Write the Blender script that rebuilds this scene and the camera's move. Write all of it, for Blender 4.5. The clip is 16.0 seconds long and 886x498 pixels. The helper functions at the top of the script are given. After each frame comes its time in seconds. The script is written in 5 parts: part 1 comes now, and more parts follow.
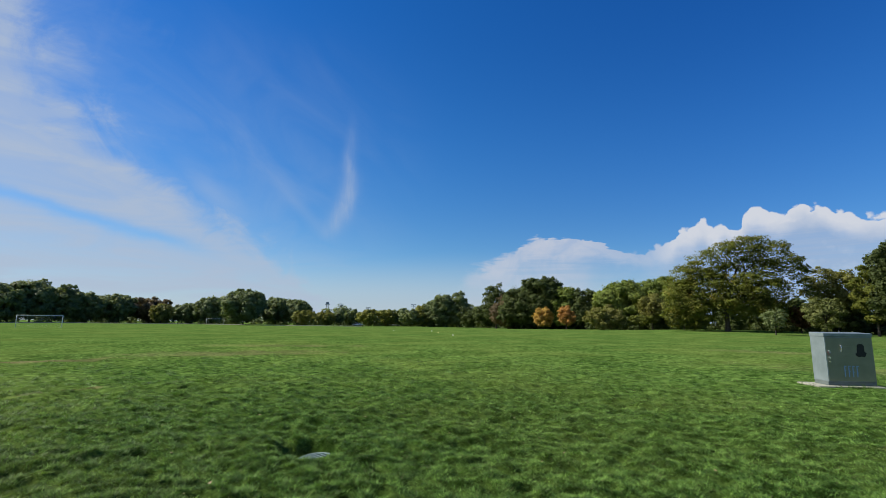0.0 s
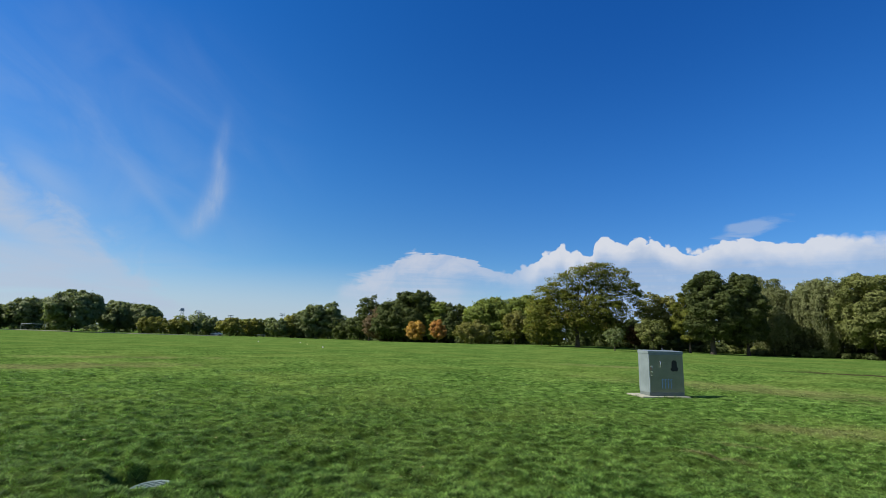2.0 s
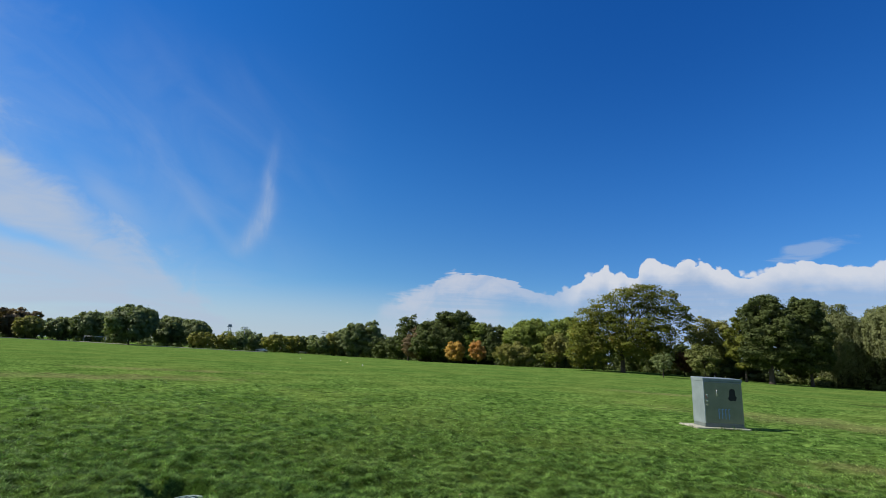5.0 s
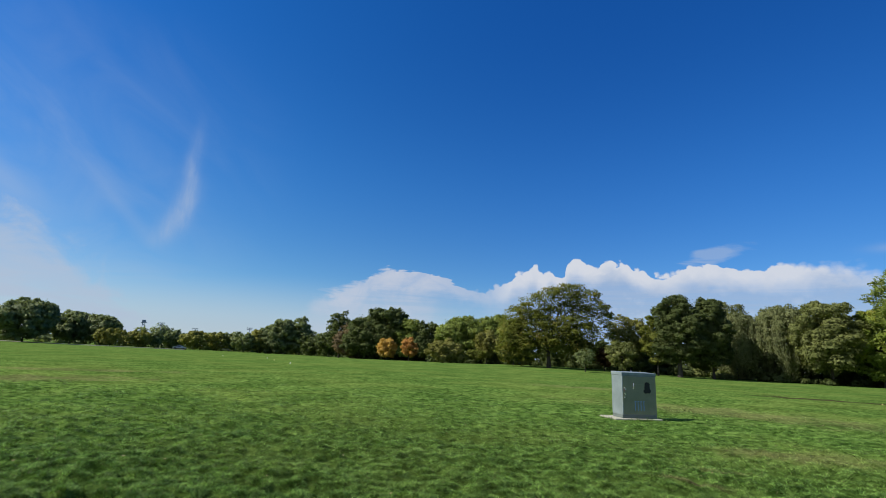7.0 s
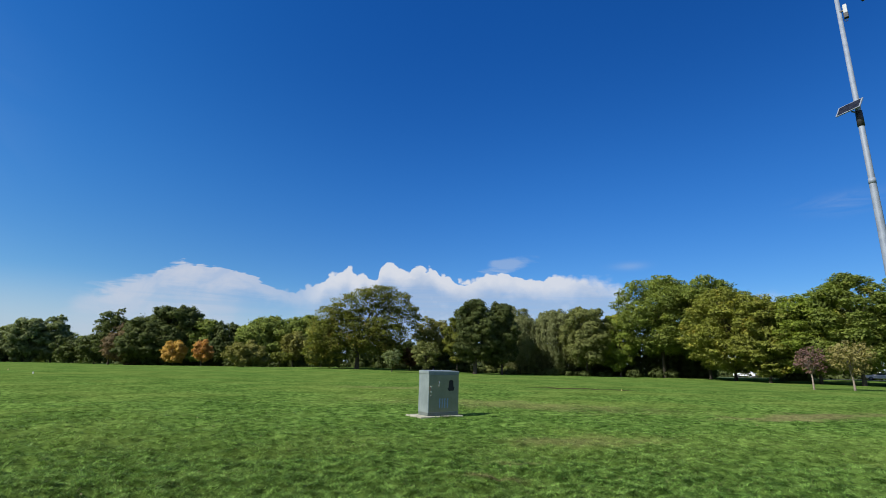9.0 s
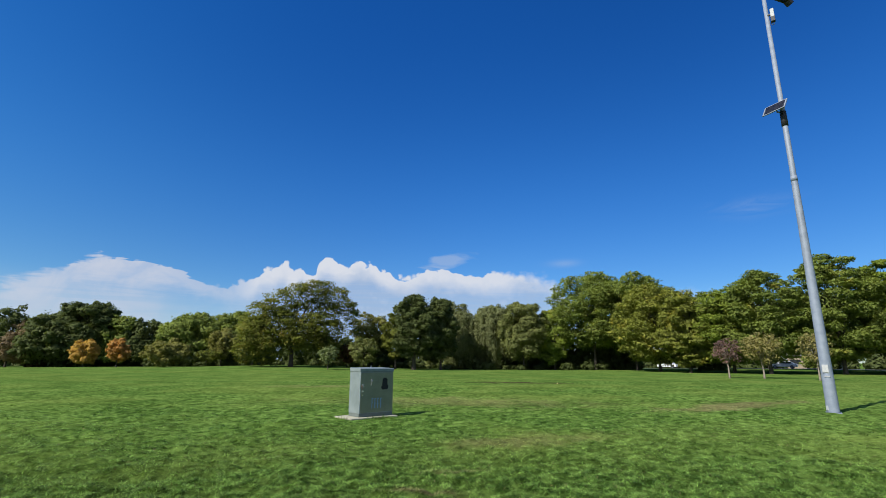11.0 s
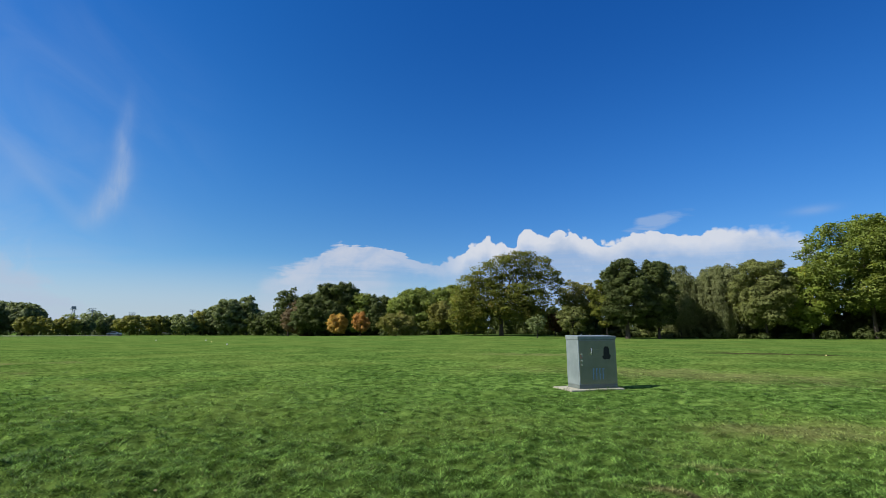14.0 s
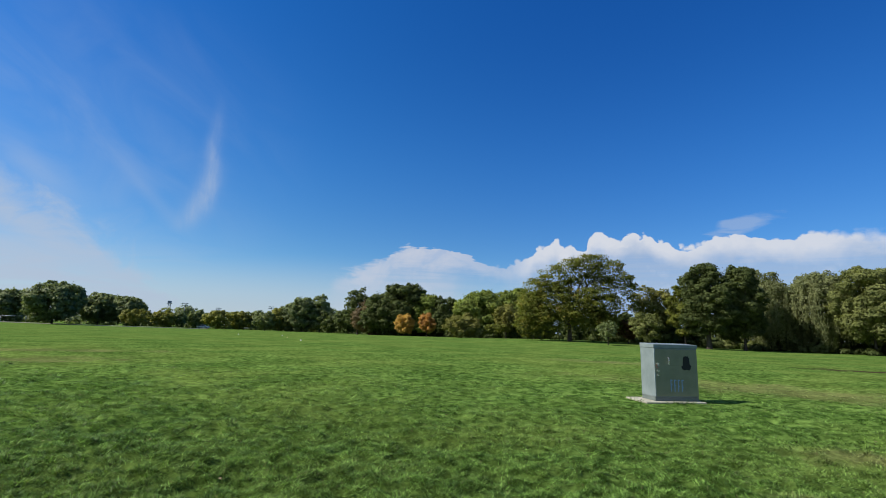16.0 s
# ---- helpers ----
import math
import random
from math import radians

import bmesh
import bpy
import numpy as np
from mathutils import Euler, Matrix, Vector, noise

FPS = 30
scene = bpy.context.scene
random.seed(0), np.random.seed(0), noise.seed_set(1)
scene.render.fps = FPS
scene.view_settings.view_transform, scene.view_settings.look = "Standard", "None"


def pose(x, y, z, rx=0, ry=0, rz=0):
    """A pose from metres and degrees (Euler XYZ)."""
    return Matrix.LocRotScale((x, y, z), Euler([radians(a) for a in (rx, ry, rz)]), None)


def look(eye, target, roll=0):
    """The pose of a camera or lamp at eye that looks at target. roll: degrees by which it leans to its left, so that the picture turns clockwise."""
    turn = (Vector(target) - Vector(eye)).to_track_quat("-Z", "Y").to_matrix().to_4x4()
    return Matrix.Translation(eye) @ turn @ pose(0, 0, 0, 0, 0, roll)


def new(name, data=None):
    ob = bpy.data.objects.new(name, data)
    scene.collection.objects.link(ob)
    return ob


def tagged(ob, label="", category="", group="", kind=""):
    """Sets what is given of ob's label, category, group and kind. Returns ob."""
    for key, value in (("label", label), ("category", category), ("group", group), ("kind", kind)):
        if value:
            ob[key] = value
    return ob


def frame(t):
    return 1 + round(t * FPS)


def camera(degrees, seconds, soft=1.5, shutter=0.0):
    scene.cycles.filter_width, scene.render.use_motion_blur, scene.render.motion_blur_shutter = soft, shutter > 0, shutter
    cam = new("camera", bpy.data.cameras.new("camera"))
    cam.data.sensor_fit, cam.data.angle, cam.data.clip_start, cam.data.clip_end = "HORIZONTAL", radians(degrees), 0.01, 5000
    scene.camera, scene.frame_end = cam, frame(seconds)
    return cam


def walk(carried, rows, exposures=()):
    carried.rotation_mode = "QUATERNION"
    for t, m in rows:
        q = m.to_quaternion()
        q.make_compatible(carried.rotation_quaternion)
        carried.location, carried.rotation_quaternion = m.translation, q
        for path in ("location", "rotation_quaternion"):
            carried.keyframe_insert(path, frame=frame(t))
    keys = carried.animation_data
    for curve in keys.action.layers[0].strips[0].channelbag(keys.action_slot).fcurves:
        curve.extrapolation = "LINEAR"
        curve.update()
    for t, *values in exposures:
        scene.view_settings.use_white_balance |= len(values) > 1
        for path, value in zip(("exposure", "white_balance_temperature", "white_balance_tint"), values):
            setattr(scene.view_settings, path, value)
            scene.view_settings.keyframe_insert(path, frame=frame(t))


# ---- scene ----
cam = camera(86.1, 16.0, soft=0.75)
PATH = [
    (0, (0.271, -1.802, 1.602), (0.049, 0.162, 1.911), 0.5),
    (0.5, (0.305, -1.886, 1.642), (0.206, 0.084, 1.972), 1.3),
    (1, (0.332, -1.893, 1.643), (0.391, 0.075, 1.998), 1.8),
    (1.5, (0.344, -1.883, 1.661), (0.553, 0.071, 2.03), 1.8),
    (2, (0.325, -1.879, 1.652), (0.612, 0.066, 2.02), 1.6),
    (2.5, (0.269, -1.783, 1.639), (0.453, 0.177, 1.993), 1.6),
    (3, (0.227, -1.666, 1.632), (0.252, 0.301, 1.994), 2.1),
    (3.5, (0.287, -1.621, 1.633), (0.218, 0.339, 2.024), 3.2),
    (4, (0.343, -1.645, 1.639), (0.333, 0.311, 2.055), 3.1),
    (6.5, (0.363, -1.596, 1.584), (0.635, 0.331, 2.046), 3.1),
    (7, (0.342, -1.564, 1.621), (0.73, 0.347, 2.066), 2.7),
    (7.5, (0.312, -1.53, 1.608), (0.871, 0.351, 1.994), 1.9),
    (8, (0.302, -1.337, 1.604), (0.841, 0.55, 1.991), 2.7),
    (8.5, (0.463, -1.093, 1.599), (1.17, 0.727, 2.036), 2.7),
    (9, (0.599, -0.86, 1.613), (1.687, 0.749, 2.089), 1.2),
    (9.2, (0.631, -0.796, 1.595), (1.816, 0.74, 2.085), 1.0),
    (11.5, (1.495, 0.084, 1.636), (2.783, 1.542, 2.098), 0.2),
    (12, (1.578, 0.273, 1.596), (2.677, 1.889, 2.019), -0.1),
    (12.5, (1.587, 0.496, 1.588), (2.522, 2.212, 2.011), -0.5),
    (13, (1.638, 0.706, 1.586), (2.393, 2.516, 1.979), -0.5),
    (13.5, (1.721, 0.889, 1.581), (2.365, 2.752, 1.919), -0.4),
    (14, (1.784, 1.035, 1.581), (2.369, 2.917, 1.92), -0.1),
    (14.5, (1.793, 1.087, 1.573), (2.3, 2.988, 1.932), 0.6),
    (15, (1.815, 1.115, 1.554), (2.256, 3.034, 1.903), 1.3),
    (15.5, (1.862, 1.2, 1.544), (2.24, 3.134, 1.882), 1.8),
    (16, (1.894, 1.258, 1.556), (2.206, 3.202, 1.901), 1.8),
]
EXPOSURES = [(0, 0.17), (1.0, 0.20), (1.5, 0.25), (2.2, 0.25), (3.5, 0.16), (4.2, 0.21), (7, 0.21), (9, 0.26), (11.5, 0.29), (16, 0.23)]
walk(cam, [(t, look(eye, target, roll)) for t, eye, target, roll in PATH], EXPOSURES)

# ---- world, sun, exposure ----
SUN_AZ, SUN_EL = -87.5, 41.5          # degrees, clockwise from +y; above the horizon


class Nodes:
    """Short hand for node trees."""

    def __init__(self, tree):
        self.t = tree

    def add(self, kind):
        return self.t.nodes.new(kind)

    def link(self, a, b):
        self.t.links.new(a, b)

    def put(self, sock, v):
        if isinstance(v, bpy.types.NodeSocket):
            self.link(v, sock)
        elif isinstance(v, (tuple, list)) and sock.type == "RGBA" and len(v) == 3:
            sock.default_value = (*v, 1)
        else:
            sock.default_value = v

    def m(self, op, a, b=None, c=None, clamp=False):
        n = self.add("ShaderNodeMath")
        n.operation, n.use_clamp = op, clamp
        for i, v in enumerate((a, b, c)):
            if v is not None:
                self.put(n.inputs[i], v)
        return n.outputs[0]

    def vec(self, x, y, z=0.0):
        n = self.add("ShaderNodeCombineXYZ")
        for i, v in enumerate((x, y, z)):
            self.put(n.inputs[i], v)
        return n.outputs[0]

    def noise(self, v, scale, detail=4.0, rough=0.55, dist=0.0):
        n = self.add("ShaderNodeTexNoise")
        if v is not None:
            self.link(v, n.inputs["Vector"])
        for k, x in (("Scale", scale), ("Detail", detail), ("Roughness", rough), ("Distortion", dist)):
            self.put(n.inputs[k], x)
        return n.outputs["Fac"]

    def step(self, x, lo, hi, a=0.0, b=1.0):
        n = self.add("ShaderNodeMapRange")
        n.interpolation_type = "SMOOTHSTEP"
        for i, v in enumerate((x, lo, hi, a, b)):
            self.put(n.inputs[i], v)
        return n.outputs[0]

    def mix(self, f, a, b, kind="MIX"):
        n = self.add("ShaderNodeMix")
        n.data_type, n.blend_type = "RGBA", kind
        self.put(n.inputs[0], f)
        self.put(n.inputs[6], a)
        self.put(n.inputs[7], b)
        return n.outputs[2]

    def curve(self, x, lo, hi, pts, top):
        """A curve through pts (x, y), x from lo to hi, y from 0 to top."""
        n = self.add("ShaderNodeFloatCurve")
        self.put(n.inputs["Value"], self.m("DIVIDE", self.m("SUBTRACT", x, lo), hi - lo, clamp=True))
        c = n.mapping.curves[0]
        xy = [((px - lo) / (hi - lo), py / top) for px, py in pts]
        c.points[0].location, c.points[1].location = xy[0], xy[-1]
        for p in xy[1:-1]:
            c.points.new(*p)
        n.mapping.update()
        return self.m("MULTIPLY", n.outputs[0], top)


def make_world():
    world = bpy.data.worlds.new("sky")
    scene.world = world
    world.use_nodes = True
    world.node_tree.nodes.clear()
    n = Nodes(world.node_tree)
    sky = n.add("ShaderNodeTexSky")
    sky.sky_type, sky.sun_disc = "NISHITA", False
    sky.sun_elevation, sky.sun_rotation = radians(SUN_EL), radians(SUN_AZ)
    sky.altitude, sky.air_density, sky.dust_density, sky.ozone_density = 0, 1.0, 0.05, 3.0
    sep = n.add("ShaderNodeSeparateXYZ")
    n.link(n.add("ShaderNodeTexCoord").outputs["Generated"], sep.inputs[0])
    x, y, z = sep.outputs
    az = n.m("MULTIPLY", n.m("ARCTAN2", x, y), 57.29578)
    el = n.m("MULTIPLY", n.m("ARCSINE", z), 57.29578)
    flat = n.vec(n.m("MULTIPLY", az, 0.1), n.m("MULTIPLY", el, 0.1))
    stretched = n.vec(n.m("MULTIPLY", az, 0.03), n.m("MULTIPLY", el, 0.16))

    def bell(v, centre, width):
        q = n.m("DIVIDE", n.m("SUBTRACT", v, centre), width)
        return n.m("POWER", 2.71828, n.m("MULTIPLY", n.m("MULTIPLY", q, q), -1.0))

    # the bank of cumulus low over the trees: firm billows in its middle, torn and layered at both ends
    swirl = n.m("SUBTRACT", n.noise(flat, 3.0, 4, 0.55), 0.5)
    curl = n.m("SUBTRACT", n.noise(flat, 14.0, 3, 0.55), 0.5)

    def domes(scale, size):
        """Rounded heads with creases between them."""
        v = n.add("ShaderNodeTexVoronoi")
        v.inputs["Scale"].default_value = scale
        n.link(n.vec(n.m("ADD", n.m("MULTIPLY", az, 0.1), n.m("MULTIPLY", curl, size * 0.16)), n.m("ADD", n.m("MULTIPLY", el, 0.1), n.m("MULTIPLY", swirl, size * 0.2))), v.inputs["Vector"])
        d = v.outputs["Distance"]
        return n.m("MULTIPLY", n.m("SUBTRACT", 0.2, n.m("MULTIPLY", d, d)), size)

    billow = n.m("ADD", n.m("ADD", domes(6.0, 0.62), domes(13.0, 0.34)), n.m("MULTIPLY", curl, 0.22))
    comb = n.m("SUBTRACT", n.noise(stretched, 6.0, 6, 0.6, 0.5), 0.5)
    az_w = n.m("ADD", az, n.m("MULTIPLY", swirl, 0.9))
    top = n.curve(az_w, -8, 82, [(-8, 0), (-5.5, 3), (-3.6, 6.6), (-0.8, 7.8), (2.2, 8.5), (2.9, 9.6), (4.0, 10.1), (6.0, 10.4), (8.5, 10.1), (11, 9.8), (13, 9.1),
                                 (15.5, 8.4), (18.0, 8.7), (19.5, 9.4), (20.2, 10.1), (21.7, 10.6), (22.6, 11.3), (23.7, 10.5), (24.7, 11.0), (25.4, 10.1),
                                 (26.1, 10.5), (26.6, 11.7), (27.6, 12.1), (29.2, 11.6), (31.4, 12.0), (33.9, 10.9), (37.2, 10.2), (39, 10.9), (41, 11.1),
                                 (46, 10.6), (50, 10.8), (54, 10.3), (56.5, 7.6), (61, 5.0), (65, 6.2), (68.5, 8.3), (71.5, 7.7), (75, 6.6), (79, 3), (82, 0)], 14)
    torn = n.m("ADD", n.step(az, 19.5, 11.0, 0.0, 3.8), n.step(az, 44.0, 54.0, 0.0, 2.2))
    depth = n.m("SUBTRACT", n.m("ADD", top, n.m("ADD", n.m("MULTIPLY", billow, n.step(az, 12.0, 20.0, 0.8, 2.0)), n.m("MULTIPLY", comb, torn))), el)
    body = n.step(depth, 0.0, n.m("ADD", n.step(az, 6.0, -4.0, 0.34, 1.6), n.step(az, 46.0, 56.0, 0.0, 2.0)))
    thin = n.step(n.noise(stretched, 5.0, 6, 0.62, 0.6), 0.34, 0.6)
    layers = n.step(n.noise(n.vec(n.m("MULTIPLY", az, 0.012), n.m("MULTIPLY", el, 0.30)), 5.0, 5, 0.6, 0.9), 0.36, 0.62)
    west = n.step(az, 20.0, 16.0)
    link = n.m("MULTIPLY", bell(az, 14.5, 3.6), n.step(depth, 0.9, 2.6))
    ragged = n.m("SUBTRACT", 1.0, n.m("MULTIPLY", n.step(depth, 1.0, 3.2), n.m("MULTIPLY", n.m("SUBTRACT", 1.0, n.m("MULTIPLY", layers, 0.55)), n.m("ADD", 0.30, n.m("MULTIPLY", west, 0.12)))))
    ragged = n.m("MULTIPLY", ragged, n.m("SUBTRACT", 1.0, n.m("MULTIPLY", link, 0.62)))
    solid = n.curve(az, -8, 82, [(-8, 0.0), (-5, 0.04), (-3.6, 0.42), (-1.5, 0.74), (3, 0.92), (9, 0.86), (12, 0.72), (16, 0.60), (19, 0.80), (21, 0.96), (40, 0.95), (52, 0.9), (57, 0.6), (62, 0.4), (68, 0.5), (73, 0.45), (82, 0.3)], 1)
    patchy = n.m("SUBTRACT", 1.0, n.m("MULTIPLY", west, n.step(n.noise(flat, 2.6, 5, 0.6, 0.7), 0.62, 0.34, 0.0, 0.30)))
    cumulus = n.m("MULTIPLY", n.m("MULTIPLY", body, n.m("MULTIPLY", ragged, patchy)), solid)
    # a small torn puff over the bank, and two scraps
    puff_d = n.m("ADD", n.m("POWER", n.m("DIVIDE", n.m("SUBTRACT", az_w, 42.2), 2.9), 2.0),
                 n.m("POWER", n.m("DIVIDE", n.m("SUBTRACT", el, n.m("ADD", 11.9, n.m("MULTIPLY", n.m("SUBTRACT", az, 42.0), 0.22))), 0.85), 2.0))
    puff = n.m("MULTIPLY", n.step(n.m("ADD", puff_d, n.m("ADD", n.m("MULTIPLY", comb, 4.5), n.m("MULTIPLY", swirl, 2.0))), 1.5, 0.0), 0.42)
    scrap = n.m("MULTIPLY", n.m("MULTIPLY", bell(az_w, 56.0, 1.6), bell(el, 11.3, 0.4)), 0.25)
    scrap2 = n.m("MULTIPLY", n.m("MULTIPLY", bell(az_w, 76.0, 3.0), bell(n.m("ADD", el, n.m("MULTIPLY", swirl, 1.5)), 15.5, 0.8)),
                 n.m("MULTIPLY", thin, 0.17))
    # cirrus towards the sun: a smooth sheet with a frayed rim, parted by one blue lane
    haze_n = n.noise(stretched, 2.6, 5, 0.55, 0.8)
    slant = n.m("ADD", az, n.m("MULTIPLY", el, 1.1))
    soft_n = n.m("SUBTRACT", n.noise(flat, 1.6, 6, 0.62, 0.9), 0.5)
    fray = n.m("SUBTRACT", n.noise(n.vec(n.m("MULTIPLY", slant, 0.05), n.m("MULTIPLY", n.m("SUBTRACT", el, n.m("MULTIPLY", az, 0.25)), 0.16)), 3.0, 6, 0.6, 0.6), 0.5)
    edge = n.m("SUBTRACT", n.curve(el, 0, 40, [(0, 52), (2.5, 48), (4, 45), (5.6, 42), (7.5, 38.5), (9.5, 36), (12, 33), (15, 27), (17, 22),
                                               (20, 21), (23, 19), (27, 16), (33, 13), (40, 4)], 70), 64.5)
    reach = n.m("SUBTRACT", n.m("ADD", edge, n.m("ADD", n.m("MULTIPLY", soft_n, 15.0), n.m("MULTIPLY", fray, 5.0))), az)
    inside = n.m("ADD", n.m("MULTIPLY", n.step(reach, -2.0, 6.0), 0.72), n.m("MULTIPLY", n.step(reach, -13.0, 5.0), 0.28))
    streak = n.step(haze_n, 0.28, 0.68, 0.72, 1.0)
    line = n.m("SUBTRACT", 9.0, n.m("MULTIPLY", n.m("ADD", az, 40.0), 0.22))
    gap = n.m("MULTIPLY", bell(n.m("ADD", el, n.m("MULTIPLY", swirl, 1.2)), line, 0.65), n.step(az, -31.0, -38.0))
    cirrus = n.m("MULTIPLY", n.m("MULTIPLY", inside, streak), n.m("SUBTRACT", 0.92, n.m("MULTIPLY", gap, 0.62)))
    # the upright wisp and two fainter ones
    centre = n.m("SUBTRACT", n.curve(el, 8, 27, [(8, 1.0), (10.9, 2.5), (13, 3.5), (15, 4.2), (16.7, 4.4), (18.6, 4.1), (22, 4.3), (27, 4.2)], 6), 22.3)
    width = n.step(el, 10.0, 24.0, 1.2, 0.55)
    wisp_q = n.m("DIVIDE", n.m("ADD", n.m("SUBTRACT", az, centre), n.m("MULTIPLY", swirl, 0.35)), width)
    wisp = n.m("MULTIPLY", n.m("POWER", 2.71828, n.m("MULTIPLY", n.m("MULTIPLY", wisp_q, wisp_q), -1.0)),
               n.m("MULTIPLY", n.step(el, 9.0, 12.5), n.step(el, 25.5, 14.0)))
    wisp = n.m("MULTIPLY", wisp, n.m("ADD", 0.30, n.m("MULTIPLY", n.step(n.noise(n.vec(n.m("MULTIPLY", az, 0.35), n.m("MULTIPLY", el, 0.07)), 3.0, 5, 0.6, 0.4), 0.35, 0.65), 0.20)))
    side = n.m("ADD", az, n.m("MULTIPLY", n.m("SUBTRACT", el, 13.0), 1.0))
    faint = n.m("MULTIPLY", n.m("ADD", bell(side, -23.5, 1.0), n.m("MULTIPLY", bell(side, -32.3, 1.6), 1.3)),
                n.m("MULTIPLY", bell(el, 13.5, 3.0), 0.13))
    low_line = n.m("MULTIPLY", n.m("MULTIPLY", bell(n.m("ADD", el, n.m("MULTIPLY", n.m("ADD", az, 12.0), 0.06)), 4.6, 0.28), bell(az, -11.5, 2.6)), 0.3)
    low_line = n.m("ADD", low_line, n.m("MULTIPLY", n.m("MULTIPLY", bell(n.m("ADD", el, n.m("MULTIPLY", swirl, 0.5)), 6.2, 0.22), bell(az, -4.6, 1.7)), 0.26))
    veil = n.m("MULTIPLY", n.m("MULTIPLY", n.step(el, 11.0, 1.0), n.step(az, -2.0, -32.0)), n.m("ADD", n.step(az, 6.0, -40.0, 0.22, 0.62), n.m("MULTIPLY", n.step(haze_n, 0.3, 0.7), n.step(az, -18.0, -40.0, 0.6, 0.3))))
    gauze = n.m("MULTIPLY", n.step(n.noise(n.vec(n.m("MULTIPLY", side, 0.06), n.m("MULTIPLY", el, 0.06)), 1.8, 5, 0.55, 0.8), 0.32, 0.78, 0.06, 0.24),
                n.m("MULTIPLY", n.step(az, -4.0, -34.0), n.m("MULTIPLY", n.step(el, 3.0, 9.0), n.step(el, 36.0, 18.0))))
    faint = n.m("ADD", faint, gauze)
    high = n.m("ADD", n.m("ADD", n.m("ADD", wisp, faint), n.m("ADD", low_line, scrap)), n.m("ADD", scrap2, puff))
    veil = n.m("MAXIMUM", veil, n.m("MULTIPLY", n.step(el, 9.0, 1.5), n.step(az, 25.0, -8.0, 0.20, 0.72)))
    sheet = n.m("MAXIMUM", n.m("MAXIMUM", cirrus, veil), n.m("MINIMUM", high, 0.9))
    # colours
    blue = n.add("ShaderNodeHueSaturation")
    n.link(sky.outputs[0], blue.inputs["Color"])
    blue.inputs["Saturation"].default_value = SKY_SAT
    tint = n.mix(1.0, blue.outputs[0], n.mix(n.step(el, 2.0, 42.0), (0.77, 0.86, 1.06), (0.42, 0.85, 1.28)), "MULTIPLY")
    tint = n.mix(1.0, tint, n.mix(n.step(az, 35.0, -15.0), (0.86, 1.0, 1.06), (1.0, 1.08, 1.03)), "MULTIPLY")
    tint = n.mix(1.0, tint, n.mix(n.step(az, 40.0, 80.0), (1, 1, 1), (0.86, 0.88, 0.90)), "MULTIPLY")
    tint = n.mix(1.0, tint, n.mix(bell(el, 19.0, 11.0), (1, 1, 1), (1.05, 1.10, 1.09)), "MULTIPLY")
    shade = n.m("ADD", n.step(depth, 0.9, 3.6), n.m("MULTIPLY", n.step(depth, 0.2, 1.2), n.m("ADD", n.m("MULTIPLY", swirl, -1.6), n.m("MULTIPLY", billow, -1.0))), clamp=True)
    shade = n.m("MULTIPLY", shade, n.m("SUBTRACT", 1.0, n.m("MULTIPLY", west, 0.75)))
    white = n.mix(shade, n.mix(west, CLOUD_TOP, CLOUD_THIN), CLOUD_LOW)
    c = n.mix(sheet, tint, CIRRUS)
    c = n.mix(cumulus, c, white)
    bg = n.add("ShaderNodeBackground")
    n.link(c, bg.inputs[0])
    bg.inputs[1].default_value = SKY
    n.link(bg.outputs[0], n.add("ShaderNodeOutputWorld").inputs[0])


SKY, SKY_SAT = 0.085, 1.3
CLOUD_TOP, CLOUD_THIN, CLOUD_LOW, CIRRUS = (6.7, 7.0, 7.7), (5.7, 6.1, 7.1), (3.7, 4.8, 6.7), (4.45, 5.3, 6.7)
make_world()

sun_data = bpy.data.lights.new("sun", "SUN")
sun_data.energy, sun_data.angle, sun_data.color = 5.0, radians(0.53), (1.0, 0.95, 0.87)
sun = new("sun", sun_data)
sun_dir = Vector((math.sin(radians(SUN_AZ)) * math.cos(radians(SUN_EL)), math.cos(radians(SUN_AZ)) * math.cos(radians(SUN_EL)), math.sin(radians(SUN_EL))))
sun.matrix_world = look(sun_dir * 100, (0, 0, 0))


# ---- materials ----
def material(name, rough=0.6, metal=0.0):
    mat = bpy.data.materials.new(name)
    mat.use_nodes = True
    n = Nodes(mat.node_tree)
    p = mat.node_tree.nodes["Principled BSDF"]
    p.inputs["Roughness"].default_value, p.inputs["Metallic"].default_value = rough, metal
    return mat, n, p


def bump(n, p, height, strength, distance):
    b = n.add("ShaderNodeBump")
    b.inputs["Strength"].default_value, b.inputs["Distance"].default_value = strength, distance
    n.link(height, b.inputs["Height"])
    n.link(b.outputs[0], p.inputs["Normal"])


def surface(name, a, b, scale=6.0, rough=0.6, metal=0.0, relief=0.3, depth=0.01, fine=60.0):
    """A paint, metal or stone of two tones, stained at a large scale and grained at a small one."""
    mat, n, p = material(name, rough, metal)
    pos = n.add("ShaderNodeTexCoord").outputs["Object"]
    big, small = n.noise(pos, scale, 5, 0.6), n.noise(pos, fine, 3, 0.6)
    f = n.m("ADD", n.m("MULTIPLY", big, 0.75), n.m("MULTIPLY", small, 0.25))
    n.put(p.inputs["Base Color"], n.mix(n.step(f, 0.3, 0.7), a, b))
    n.put(p.inputs["Roughness"], n.step(big, 0.2, 0.8, rough - 0.08, rough + 0.1))
    bump(n, p, small, relief, depth)
    return mat


